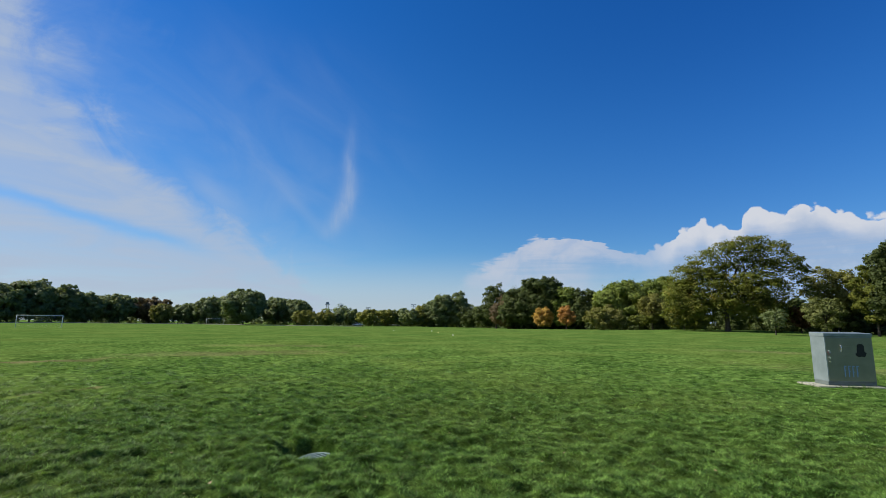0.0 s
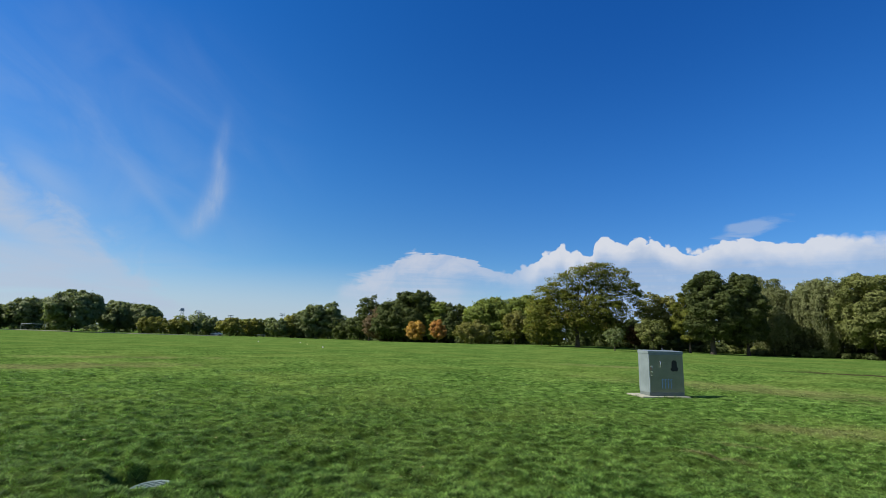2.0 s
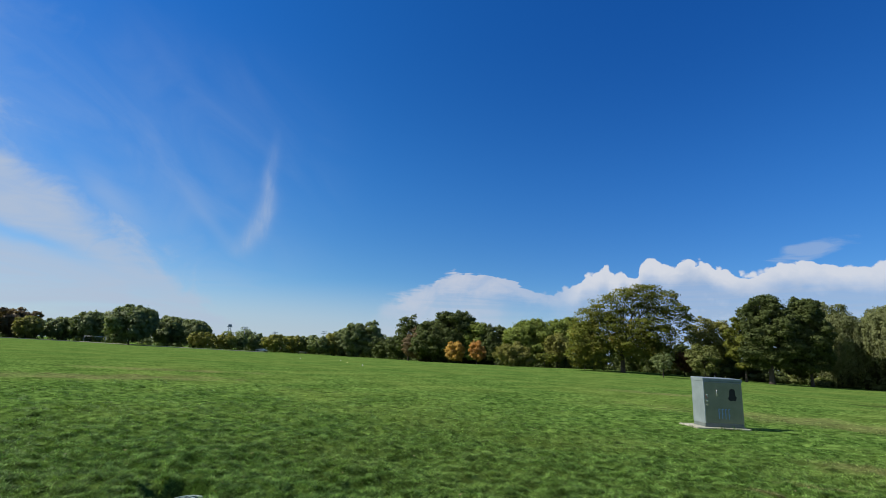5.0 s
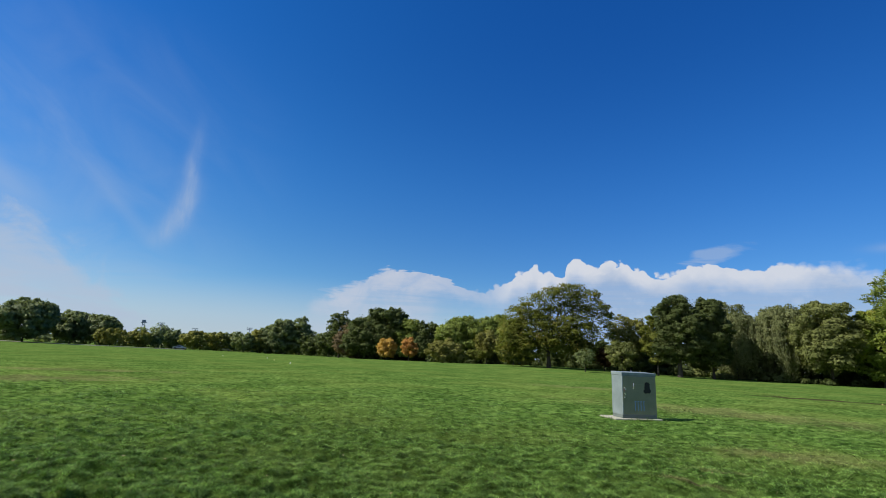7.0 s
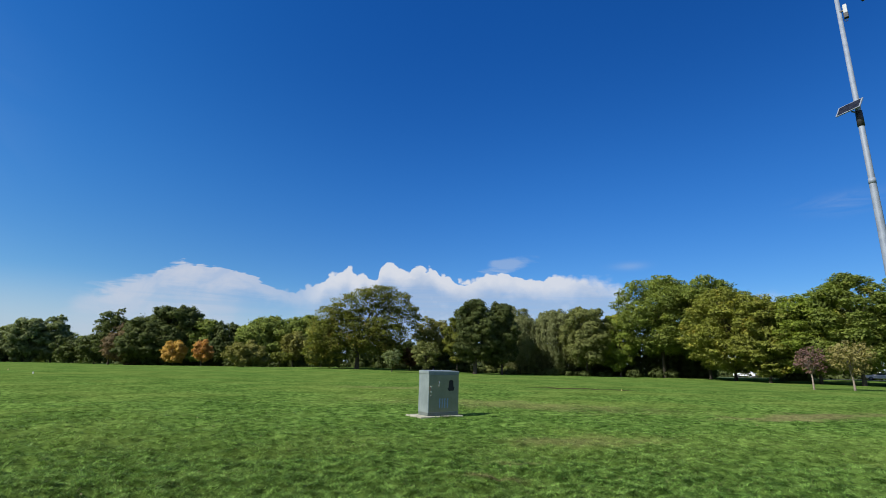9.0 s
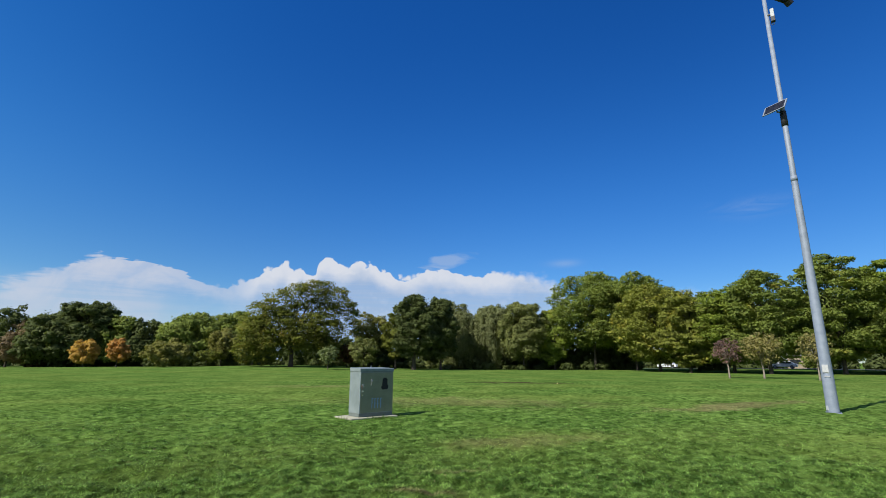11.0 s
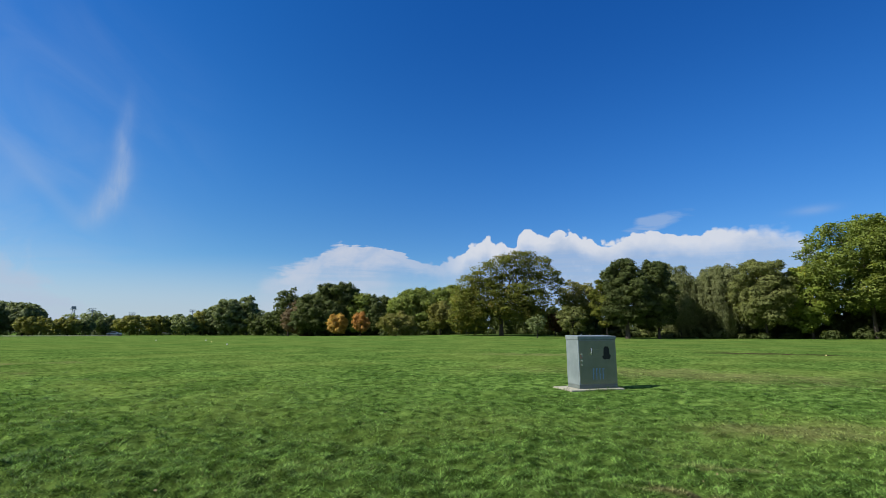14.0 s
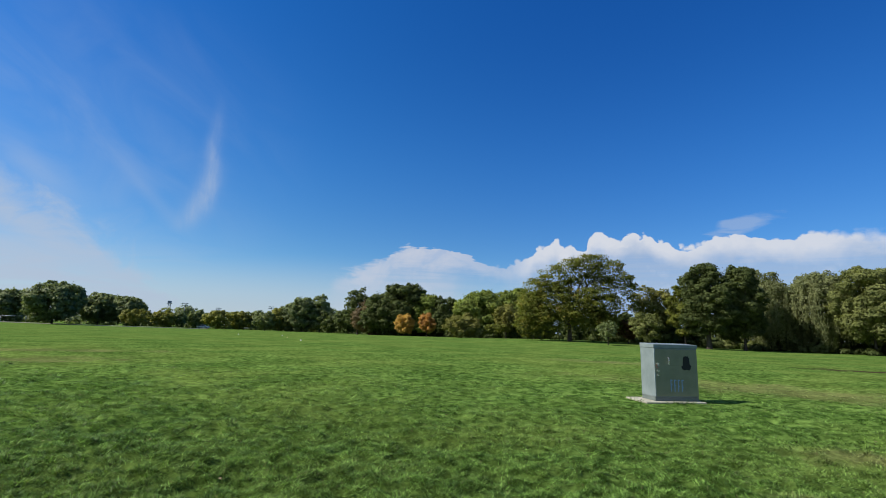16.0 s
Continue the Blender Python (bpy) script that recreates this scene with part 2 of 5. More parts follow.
def grass_tone(n):
    """The lawn's colour by its place: clumps, broad mottling, dry and bare patches."""
    pos = n.add("ShaderNodeNewGeometry").outputs["Position"]
    sep = n.add("ShaderNodeSeparateXYZ")
    n.link(pos, sep.inputs[0])
    xy = n.vec(sep.outputs[0], sep.outputs[1])
    clump = n.noise(xy, 3.6, 4, 0.62, 0.3)
    broad = n.noise(xy, 0.11, 4, 0.6, 0.4)
    crumb = n.noise(xy, 6.0, 5, 0.72, 0.4)
    both = n.m("ADD", n.m("MULTIPLY", clump, 0.60), n.m("MULTIPLY", crumb, 0.40))
    away = n.add("ShaderNodeVectorMath")
    away.operation = "DISTANCE"
    n.link(xy, away.inputs[0])
    away.inputs[1].default_value = (0.8, -0.4, 0)
    even = n.step(away.outputs["Value"], 30.0, 80.0, 0.0, 0.45)
    mottle = n.m("ADD", n.m("MULTIPLY", n.step(both, 0.40, 0.60), n.m("SUBTRACT", 1.0, even)), n.m("MULTIPLY", even, 0.56))
    tone = n.mix(mottle, GRASS_DARK, GRASS_LIGHT)
    tone = n.mix(n.m("MULTIPLY", n.step(broad, 0.40, 0.66), 0.46), tone, GRASS_YELLOW)
    dry = None
    ragged = n.m("MULTIPLY", n.m("SUBTRACT", n.noise(xy, 0.8, 5, 0.65), 0.5), 2.4)
    for px, py, rx, ry, turn, amount in DRY + [BARE]:
        c, s = math.cos(radians(turn)), math.sin(radians(turn))
        dx, dy = n.m("SUBTRACT", sep.outputs[0], px), n.m("SUBTRACT", sep.outputs[1], py)
        u = n.m("DIVIDE", n.m("ADD", n.m("MULTIPLY", dx, c), n.m("MULTIPLY", dy, s)), rx)
        v = n.m("DIVIDE", n.m("SUBTRACT", n.m("MULTIPLY", dy, c), n.m("MULTIPLY", dx, s)), ry)
        d = n.m("SQRT", n.m("ADD", n.m("MULTIPLY", u, u), n.m("MULTIPLY", v, v)))
        f = n.m("MULTIPLY", n.step(n.m("ADD", d, ragged), 1.25, 0.25), amount)
        if (px, py) == BARE[:2]:
            soil = f
        else:
            dry = f if dry is None else n.m("MAXIMUM", dry, f)
    return n.mix(soil, n.mix(dry, tone, GRASS_DRY), (0.05, 0.036, 0.022)), clump, xy, dry


GRASS_DARK, GRASS_LIGHT, GRASS_YELLOW, GRASS_DRY = (0.039, 0.086, 0.014), (0.149, 0.257, 0.053), (0.169, 0.228, 0.049), (0.21, 0.165, 0.085)
# place, half sizes, turn, strength of the worn patches in the lawn
DRY = [(-17.4, 15.2, 2.8, 0.8, 45, 0.6), (-13.0, 21.5, 6.0, 2.2, 30, 0.40), (-14.5, 29.5, 6.0, 1.6, 10, 0.35), (-9.4, 8.2, 1.1, 0.25, 60, 0.5),
       (23.0, 6.8, 5.0, 1.2, -8, 0.55), (5.5, 5.0, 0.7, 0.16, -30, 0.6), (6.6, 5.5, 0.6, 0.14, -30, 0.35), (15.5, 15.0, 6.5, 2.6, -50, 0.34),
       (9.4, 6.9, 1.6, 0.7, -35, 0.35), (11.2, 6.4, 1.4, 0.5, -20, 0.22), (17.5, 30.0, 5.0, 2.0, -40, 0.32)]


BARE = (32.0, 25.6, 4.4, 1.3, -51, 1.0)


def make_ground_material():
    mat, n, p = material("lawn", 0.9)
    tone, clump, xy, dry = grass_tone(n)
    fine = n.noise(xy, 26.0, 4, 0.7)
    speck = n.noise(xy, 7.0, 4, 0.7, 0.5)
    f = n.step(n.m("ADD", n.m("MULTIPLY", fine, 0.5), n.m("MULTIPLY", speck, 0.5)), 0.36, 0.62)
    # shade between near blades is painted into the base colour; full tone farther off
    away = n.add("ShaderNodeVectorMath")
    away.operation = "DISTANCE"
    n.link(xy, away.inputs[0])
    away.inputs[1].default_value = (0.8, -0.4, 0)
    far_mask = n.step(away.outputs["Value"], 5.0, 15.0)
    gap_shade = n.mix(1.0, tone, (0.24, 0.24, 0.24), "MULTIPLY")
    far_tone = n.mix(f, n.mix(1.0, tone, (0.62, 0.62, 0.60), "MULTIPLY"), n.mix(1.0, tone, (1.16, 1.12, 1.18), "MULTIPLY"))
    streak = n.noise(xy, 0.33, 6, 0.68, 0.4)
    far_tone = n.mix(1.0, far_tone, n.mix(n.step(streak, 0.38, 0.62), (0.76, 0.80, 0.76), (1.2, 1.16, 1.18)), "MULTIPLY")
    n.put(p.inputs["Base Color"], n.mix(far_mask, n.mix(f, gap_shade, n.mix(1.0, tone, (0.62, 0.6, 0.6), "MULTIPLY")), far_tone))
    p.inputs["Specular IOR Level"].default_value = 0.0
    bump(n, p, n.m("ADD", speck, n.m("MULTIPLY", fine, 0.4)), 0.7, 0.06)
    return mat


def make_blade_material():
    mat, n, p = material("grass_blade", 0.40)
    tone, clump, xy, dry = grass_tone(n)
    rnd = n.add("ShaderNodeNewGeometry").outputs["Random Per Island"]
    c = n.mix(n.m("POWER", rnd, 1.5), n.mix(1.0, tone, (0.46, 0.48, 0.44), "MULTIPLY"), n.mix(1.0, tone, (2.5, 2.45, 2.7), "MULTIPLY"))
    c = n.mix(n.step(rnd, 0.955, 0.975), c, (0.17, 0.165, 0.07))
    n.put(p.inputs["Base Color"], c)
    p.inputs["Specular IOR Level"].default_value = 0.06
    thin = n.add("ShaderNodeBsdfTranslucent")
    n.put(thin.inputs[0], n.mix(1.0, c, (1.2, 1.28, 0.65), "MULTIPLY"))
    mix = n.add("ShaderNodeMixShader")
    mix.inputs[0].default_value = 0.2
    n.link(p.outputs[0], mix.inputs[1])
    n.link(thin.outputs[0], mix.inputs[2])
    n.link(mix.outputs[0], mat.node_tree.nodes["Material Output"].inputs[0])
    return mat


def leaf_material(name, dark, light, turned=None, share=0.0):
    """Foliage between two greens; turned: the colour of a share of clumps that have turned."""
    mat, n, p = material(name, 0.55)
    geo = n.add("ShaderNodeNewGeometry")
    rnd = geo.outputs["Random Per Island"]
    boughs = n.noise(geo.outputs["Position"], 0.45, 3, 0.6)
    twigs = n.noise(geo.outputs["Position"], 1.5, 3, 0.6)
    f = n.m("ADD", n.m("MULTIPLY", rnd, 0.30), n.m("ADD", n.m("MULTIPLY", n.step(boughs, 0.3, 0.7), 0.36), n.m("MULTIPLY", n.step(twigs, 0.34, 0.66), 0.34)))
    c = n.mix(n.m("POWER", f, 0.8), dark, light)
    if turned:
        c = n.mix(n.m("MULTIPLY", n.step(n.m("ADD", boughs, n.m("MULTIPLY", rnd, 0.10)), 0.70 - share * 0.5, 0.86 - share * 0.5), 0.75), c, turned)
    n.put(p.inputs["Base Color"], c)
    p.inputs["Specular IOR Level"].default_value = 0.10
    thin = n.add("ShaderNodeBsdfTranslucent")
    n.put(thin.inputs[0], n.mix(1.0, c, (1.2, 1.25, 0.6), "MULTIPLY"))
    mix = n.add("ShaderNodeMixShader")
    mix.inputs[0].default_value = 0.36
    n.link(p.outputs[0], mix.inputs[1])
    n.link(thin.outputs[0], mix.inputs[2])
    n.link(mix.outputs[0], mat.node_tree.nodes["Material Output"].inputs[0])
    return mat


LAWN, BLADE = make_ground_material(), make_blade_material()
LEAF = dict(
    # far leaves are paled to paint in haze; two nearer trees share the tones
    far_dark=leaf_material("leaf_hazed_pale_green", (0.109, 0.140, 0.060), (0.234, 0.276, 0.120)),
    far_yellow=leaf_material("leaf_hazed_yellow_green", (0.143, 0.154, 0.037), (0.297, 0.292, 0.070)),
    far_russet=leaf_material("leaf_hazed_pale_russet", (0.121, 0.091, 0.052), (0.229, 0.172, 0.098)),
    tan=leaf_material("leaf_tan", (0.120, 0.125, 0.034), (0.285, 0.275, 0.080)),
    dull=leaf_material("leaf_dull_green", (0.084, 0.103, 0.033), (0.245, 0.266, 0.092)),
    dark=leaf_material("leaf_dark_green", (0.042, 0.062, 0.019), (0.130, 0.158, 0.054)),
    green=leaf_material("leaf_green", (0.086, 0.127, 0.029), (0.267, 0.319, 0.075), (0.338, 0.286, 0.058), 0.12),
    bright=leaf_material("leaf_bright_green", (0.096, 0.151, 0.026), (0.299, 0.359, 0.065), (0.403, 0.351, 0.058), 0.14),
    olive=leaf_material("leaf_olive", (0.072, 0.096, 0.016), (0.211, 0.223, 0.044), (0.276, 0.204, 0.043), 0.2),
    yellow=leaf_material("leaf_yellow_green", (0.115, 0.144, 0.029), (0.330, 0.348, 0.077), (0.384, 0.312, 0.054), 0.15),
    orange=leaf_material("leaf_orange", (0.38, 0.190, 0.050), (0.58, 0.32, 0.105)),
    gold=leaf_material("leaf_gold", (0.38, 0.230, 0.050), (0.56, 0.365, 0.095)),
    russet=leaf_material("leaf_russet", (0.061, 0.033, 0.018), (0.154, 0.086, 0.040)),
    wine=leaf_material("leaf_wine", (0.13, 0.080, 0.072), (0.26, 0.165, 0.140)),
    cream=leaf_material("leaf_pale_yellow", (0.15, 0.135, 0.045), (0.36, 0.32, 0.125)),
    willow=leaf_material("leaf_willow", (0.100, 0.116, 0.048), (0.262, 0.285, 0.128)),
)
BARK = surface("bark", (0.034, 0.027, 0.021), (0.085, 0.068, 0.052), 3.0, 0.9, relief=0.9, depth=0.04, fine=14.0)
PALE_BARK = surface("pale_bark", (0.16, 0.13, 0.10), (0.30, 0.26, 0.21), 4.0, 0.85, relief=0.6, depth=0.01, fine=20.0)
CABINET_PAINT = surface("cabinet_paint", (0.165, 0.178, 0.105), (0.215, 0.228, 0.145), 3.0, 0.5, 0.0, 0.08, 0.002, 90.0)
CABINET_SHELL = surface("cabinet_aluminium", (0.155, 0.190, 0.190), (0.225, 0.268, 0.265), 3.5, 0.5, 0.1, 0.08, 0.002, 90.0)
LIGHT_EDGE = surface("worn_edge", (0.24, 0.28, 0.28), (0.36, 0.40, 0.40), 8.0, 0.4, 0.3, 0.08, 0.002, 90.0)
CABINET_PLINTH = surface("cabinet_plinth", (0.10, 0.125, 0.115), (0.16, 0.185, 0.17), 5.0, 0.55, 0.1, 0.2, 0.003)
CHROME = surface("worn_chrome", (0.55, 0.55, 0.55), (0.70, 0.70, 0.70), 20.0, 0.25, 0.9, 0.1, 0.001)
BLACK_PAINT = surface("black_spray_paint", (0.006, 0.006, 0.003), (0.014, 0.014, 0.013), 14.0, 0.7, 0.0, 0.2, 0.001)
BLUE_PAINT = surface("blue_spray_paint", (0.14, 0.27, 0.48), (0.24, 0.38, 0.56), 30.0, 0.7, 0.0, 0.1, 0.001)
RED_STICKER = surface("red_sticker", (0.35, 0.10, 0.08), (0.42, 0.18, 0.14), 40.0, 0.5)
WHITE_STICKER = surface("white_sticker", (0.36, 0.37, 0.37), (0.48, 0.49, 0.49), 20.0, 0.5)
CONCRETE = surface("concrete", (0.28, 0.27, 0.20), (0.44, 0.42, 0.32), 3.0, 0.9, relief=0.6, depth=0.006, fine=45.0)
STEEL = surface("galvanised_steel", (0.175, 0.21, 0.265), (0.245, 0.285, 0.345), 5.0, 0.6, 0.1, 0.15, 0.002, 40.0)
BLACK_BAND = surface("black_tape", (0.012, 0.012, 0.014), (0.03, 0.03, 0.032), 10.0, 0.6)
BLACK_METAL = surface("black_metal", (0.012, 0.013, 0.015), (0.035, 0.036, 0.04), 8.0, 0.5, 0.4)
LIGHT_BOX = surface("pale_plastic", (0.34, 0.36, 0.37), (0.46, 0.48, 0.49), 6.0, 0.5)
CELL = surface("solar_cell", (0.005, 0.006, 0.010), (0.010, 0.012, 0.018), 8.0, 0.45)
WHITE_PAINT = surface("white_paint", (0.66, 0.66, 0.64), (0.80, 0.80, 0.78), 4.0, 0.5)
NET = surface("white_net_cord", (0.55, 0.55, 0.55), (0.70, 0.70, 0.70), 5.0, 0.8)
GRATE = surface("weathered_green_grate", (0.11, 0.17, 0.145), (0.24, 0.31, 0.285), 12.0, 0.6, 0.2, 0.3, 0.003)
SOIL = surface("dark_soil", (0.018, 0.016, 0.010), (0.05, 0.042, 0.028), 6.0, 0.95, relief=0.8, depth=0.02, fine=40.0)
ASPHALT = surface("asphalt", (0.11, 0.11, 0.11), (0.19, 0.185, 0.18), 0.6, 0.9, relief=0.5, depth=0.01)
GRAVEL = surface("pale_path", (0.27, 0.25, 0.20), (0.39, 0.36, 0.30), 0.4, 0.95, relief=0.4, depth=0.01)
BRICK = surface("beige_brick", (0.22, 0.18, 0.125), (0.30, 0.25, 0.185), 0.7, 0.85, relief=0.5, depth=0.01)
ROOFING = surface("grey_roofing", (0.10, 0.10, 0.10), (0.17, 0.165, 0.16), 0.8, 0.9)
CAR_WHITE = surface("white_car_paint", (0.68, 0.69, 0.70), (0.76, 0.77, 0.78), 1.0, 0.3, relief=0.02, depth=0.001)
CAR_GLASS = surface("dark_car_glass", (0.015, 0.018, 0.02), (0.03, 0.034, 0.038), 2.0, 0.1)
TYRE = surface("tyre_rubber", (0.015, 0.015, 0.015), (0.03, 0.03, 0.03), 10.0, 0.8)
FADED = surface("fallen_leaf", (0.22, 0.14, 0.06), (0.42, 0.32, 0.16), 9.0, 0.7)
SIGN_YELLOW = surface("yellow_sign_paint", (0.62, 0.52, 0.16), (0.74, 0.64, 0.26), 4.0, 0.5)


# ---- mesh helpers ----
def mesh_of(name, verts, faces, smooth=False):
    me = bpy.data.meshes.new(name)
    me.from_pydata([tuple(v) for v in verts], [], faces)
    if smooth:
        me.polygons.foreach_set("use_smooth", [True] * len(me.polygons))
    me.update()
    return me


def fast_mesh(name, co, per_face, toward=None):
    """Loose faces of per_face corners each, from an array of corners; toward: the way each leaf's surface faces."""
    me = bpy.data.meshes.new(name)
    if toward is not None:
        tri = co.reshape(-1, 3, 3).copy()
        turned = (np.cross(tri[:, 1] - tri[:, 0], tri[:, 2] - tri[:, 0]) * toward).sum(1) < 0
        tri[turned] = tri[turned][:, [0, 2, 1]]
        co = tri.reshape(-1, 3)
    count = len(co)
    me.vertices.add(count)
    me.vertices.foreach_set("co", np.ascontiguousarray(co, dtype=np.float32).ravel())
    me.loops.add(count)
    me.loops.foreach_set("vertex_index", np.arange(count, dtype=np.int32))
    me.polygons.add(count // per_face)
    me.polygons.foreach_set("loop_start", np.arange(0, count, per_face, dtype=np.int32))
    me.update(calc_edges=True)
    if toward is not None:
        me.normals_split_custom_set_from_vertices(np.repeat(toward, 3, axis=0).tolist())
    return me


def part(name, shape, mat, parent=None, label="", at=None):
    """One mesh object, from a bmesh or a mesh, under a thing or a part."""
    if isinstance(shape, bmesh.types.BMesh):
        me = bpy.data.meshes.new(name)
        shape.to_mesh(me)
        shape.free()
    else:
        me = shape
    if not me.materials:
        me.materials.append(mat)
    ob = new(name, me)
    if parent is not None:
        ob.parent = parent
    if at is not None:
        ob.matrix_basis = at
    if label:
        ob["label"] = label
    return ob


def thing(name, m, label, category, group="", kind=""):
    ob = new(name)
    ob.empty_display_size = 0.2
    ob.matrix_basis = m
    return tagged(ob, label, category, group, kind)


def box(sx, sy, sz, x=0.0, y=0.0, z=0.0, bevel=0.0, bm=None, turn=None):
    """A box of that size, its centre at x, y and its foot at z; edges rounded by bevel."""
    own = bmesh.new()
    bmesh.ops.create_cube(own, size=1.0)
    bmesh.ops.scale(own, vec=(sx, sy, sz), verts=own.verts)
    if bevel:
        bmesh.ops.bevel(own, geom=own.edges[:], offset=bevel, segments=2, profile=0.5, affect="EDGES")
    bmesh.ops.translate(own, vec=(0, 0, sz / 2), verts=own.verts)
    m = Matrix.Translation((x, y, z)) @ (turn or Matrix())
    bmesh.ops.transform(own, matrix=m, verts=own.verts)
    if bm is None:
        return own
    me = bpy.data.meshes.new("joined")
    own.to_mesh(me)
    own.free()
    bm.from_mesh(me)
    bpy.data.meshes.remove(me)
    return bm


def tube(paths, sides=8):
    """A mesh of tapered tubes; each path is a list of (point, radius)."""
    verts, faces = [], []
    for path in paths:
        pts = [Vector(p) for p, r in path]
        base = len(verts)
        for i, (p, r) in enumerate(path):
            way = (pts[min(i + 1, len(pts) - 1)] - pts[max(i - 1, 0)]).normalized()
            side = way.cross(Vector((0.3, 1, 0.1))).normalized()
            up = way.cross(side)
            for k in range(sides):
                a = 2 * math.pi * k / sides
                verts.append(pts[i] + (side * math.cos(a) + up * math.sin(a)) * r)
        for i in range(len(path) - 1):
            for k in range(sides):
                a, b = base + i * sides + k, base + i * sides + (k + 1) % sides
                faces.append((a, b, b + sides, a + sides))
        faces.append(tuple(base + k for k in reversed(range(sides))))
        faces.append(tuple(base + (len(path) - 1) * sides + k for k in range(sides)))
    return mesh_of("tube", verts, faces, True)


# ---- ground ----
def rise(x, y):
    """The broad swells of the park."""
    z = 0.75 * np.exp(-((x - 46) ** 2 + (y - 96) ** 2) / 400) + 0.35 * np.exp(-((x - 20) ** 2 + (y - 118) ** 2) / 576)
    z = z + 0.45 * np.exp(-((x + 190) ** 2 + (y - 195) ** 2) / 4900)
    return z + 0.5 * np.exp(-((x - 119) ** 2 + (y - 28) ** 2) / 900)


def noise_sheet(seed, cells, step, short, long):
    """A square sheet of smooth noise, -1 to 1 or so, with lumps from short to long metres across; it repeats at its edges."""
    rng = np.random.default_rng(seed)
    f = np.fft.fftfreq(cells, step)
    wave = np.hypot(f[:, None], f[None, :])
    band = np.exp(-((wave * short) ** 4)) * (1 - np.exp(-((wave * long) ** 4)))
    sheet = np.fft.ifft2(np.fft.fft2(rng.normal(size=(cells, cells))) * band).real
    return sheet / (2.2 * sheet.std())


def sampled(sheet, step, x, y):
    """The sheet's value at x, y, smoothly between its cells."""
    cells = len(sheet)
    u, v = np.asarray(x) / step, np.asarray(y) / step
    i, j = np.floor(u).astype(int), np.floor(v).astype(int)
    fu, fv = u - i, v - j
    i0, i1, j0, j1 = i % cells, (i + 1) % cells, j % cells, (j + 1) % cells
    return (sheet[i0, j0] * (1 - fu) * (1 - fv) + sheet[i1, j0] * fu * (1 - fv) + sheet[i0, j1] * (1 - fu) * fv + sheet[i1, j1] * fu * fv)


BROAD_SHEET, TURF_SHEET, FINE_SHEET = noise_sheet(3, 512, 0.12, 1.2, 5.0), noise_sheet(4, 1024, 0.05, 0.22, 0.65), noise_sheet(6, 1024, 0.025, 0.09, 0.30)
HOLE = (-2.11, 4.40)


def turf(x, y):
    """Hummocks of the turf, about -1 to 1: broad backs and narrow hollows."""
    n = sampled(TURF_SHEET, 0.05, x, y)
    return np.clip(1.1 * n - 0.35 * np.abs(n) + 0.1, -1.2, 1.0)


def lie(x, y):
    """Height of the turf: swells, small lumps close by and the hollow round the drain."""
    z = rise(x, y)
    far = np.hypot(x - 1, y)
    z = z + 0.055 * sampled(BROAD_SHEET, 0.12, x, y) * np.clip((70 - far) / 45, 0, 1) + 0.038 * turf(x, y) * np.clip((40 - far) / 28, 0, 1)
    z = z - 0.19 * np.exp(-(np.hypot(x - HOLE[0] - 0.03, y - HOLE[1] + 0.06) / 0.36) ** 6)
    z = z - 0.24 * np.exp(-(np.hypot(x - HOLE[0] + 0.20, y - HOLE[1] - 0.16) / 0.30) ** 6)
    flat = np.exp(-(np.maximum(np.abs(x - 9.63) - 1.1, 0) ** 2 + np.maximum(np.abs(y - 12.73) - 0.8, 0) ** 2) / 0.3)
    return z * (1 - flat) + 0.0 * flat


def make_ground():
    steps = 540
    radii = [0.0]
    gap = 0.14
    while radii[-1] < 4600:
        r = radii[-1] + gap
        radii.append(r)
        gap = max(0.07, r * 0.011) if r < 45 else r * 0.055
    r = np.array(radii[1:])
    a = np.linspace(0, 2 * np.pi, steps, endpoint=False)
    gx, gy = 0.8 + np.outer(r, np.sin(a)), -0.4 + np.outer(r, np.cos(a))
    gz = lie(gx, gy)
    verts = [(0.8, -0.4, float(lie(np.array(0.8), np.array(-0.4))))] + np.stack([gx.ravel(), gy.ravel(), gz.ravel()], 1).tolist()
    faces = [(0, 1 + (k + 1) % steps, 1 + k) for k in range(steps)]
    for i in range(len(r) - 1):
        b0, b1 = 1 + i * steps, 1 + (i + 1) * steps
        faces += [(b0 + k, b0 + (k + 1) % steps, b1 + (k + 1) % steps, b1 + k) for k in range(steps)]
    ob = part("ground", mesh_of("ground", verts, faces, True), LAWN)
    tagged(ob, "mown green park lawn with worn, dry patches", "lawn", kind="structure")


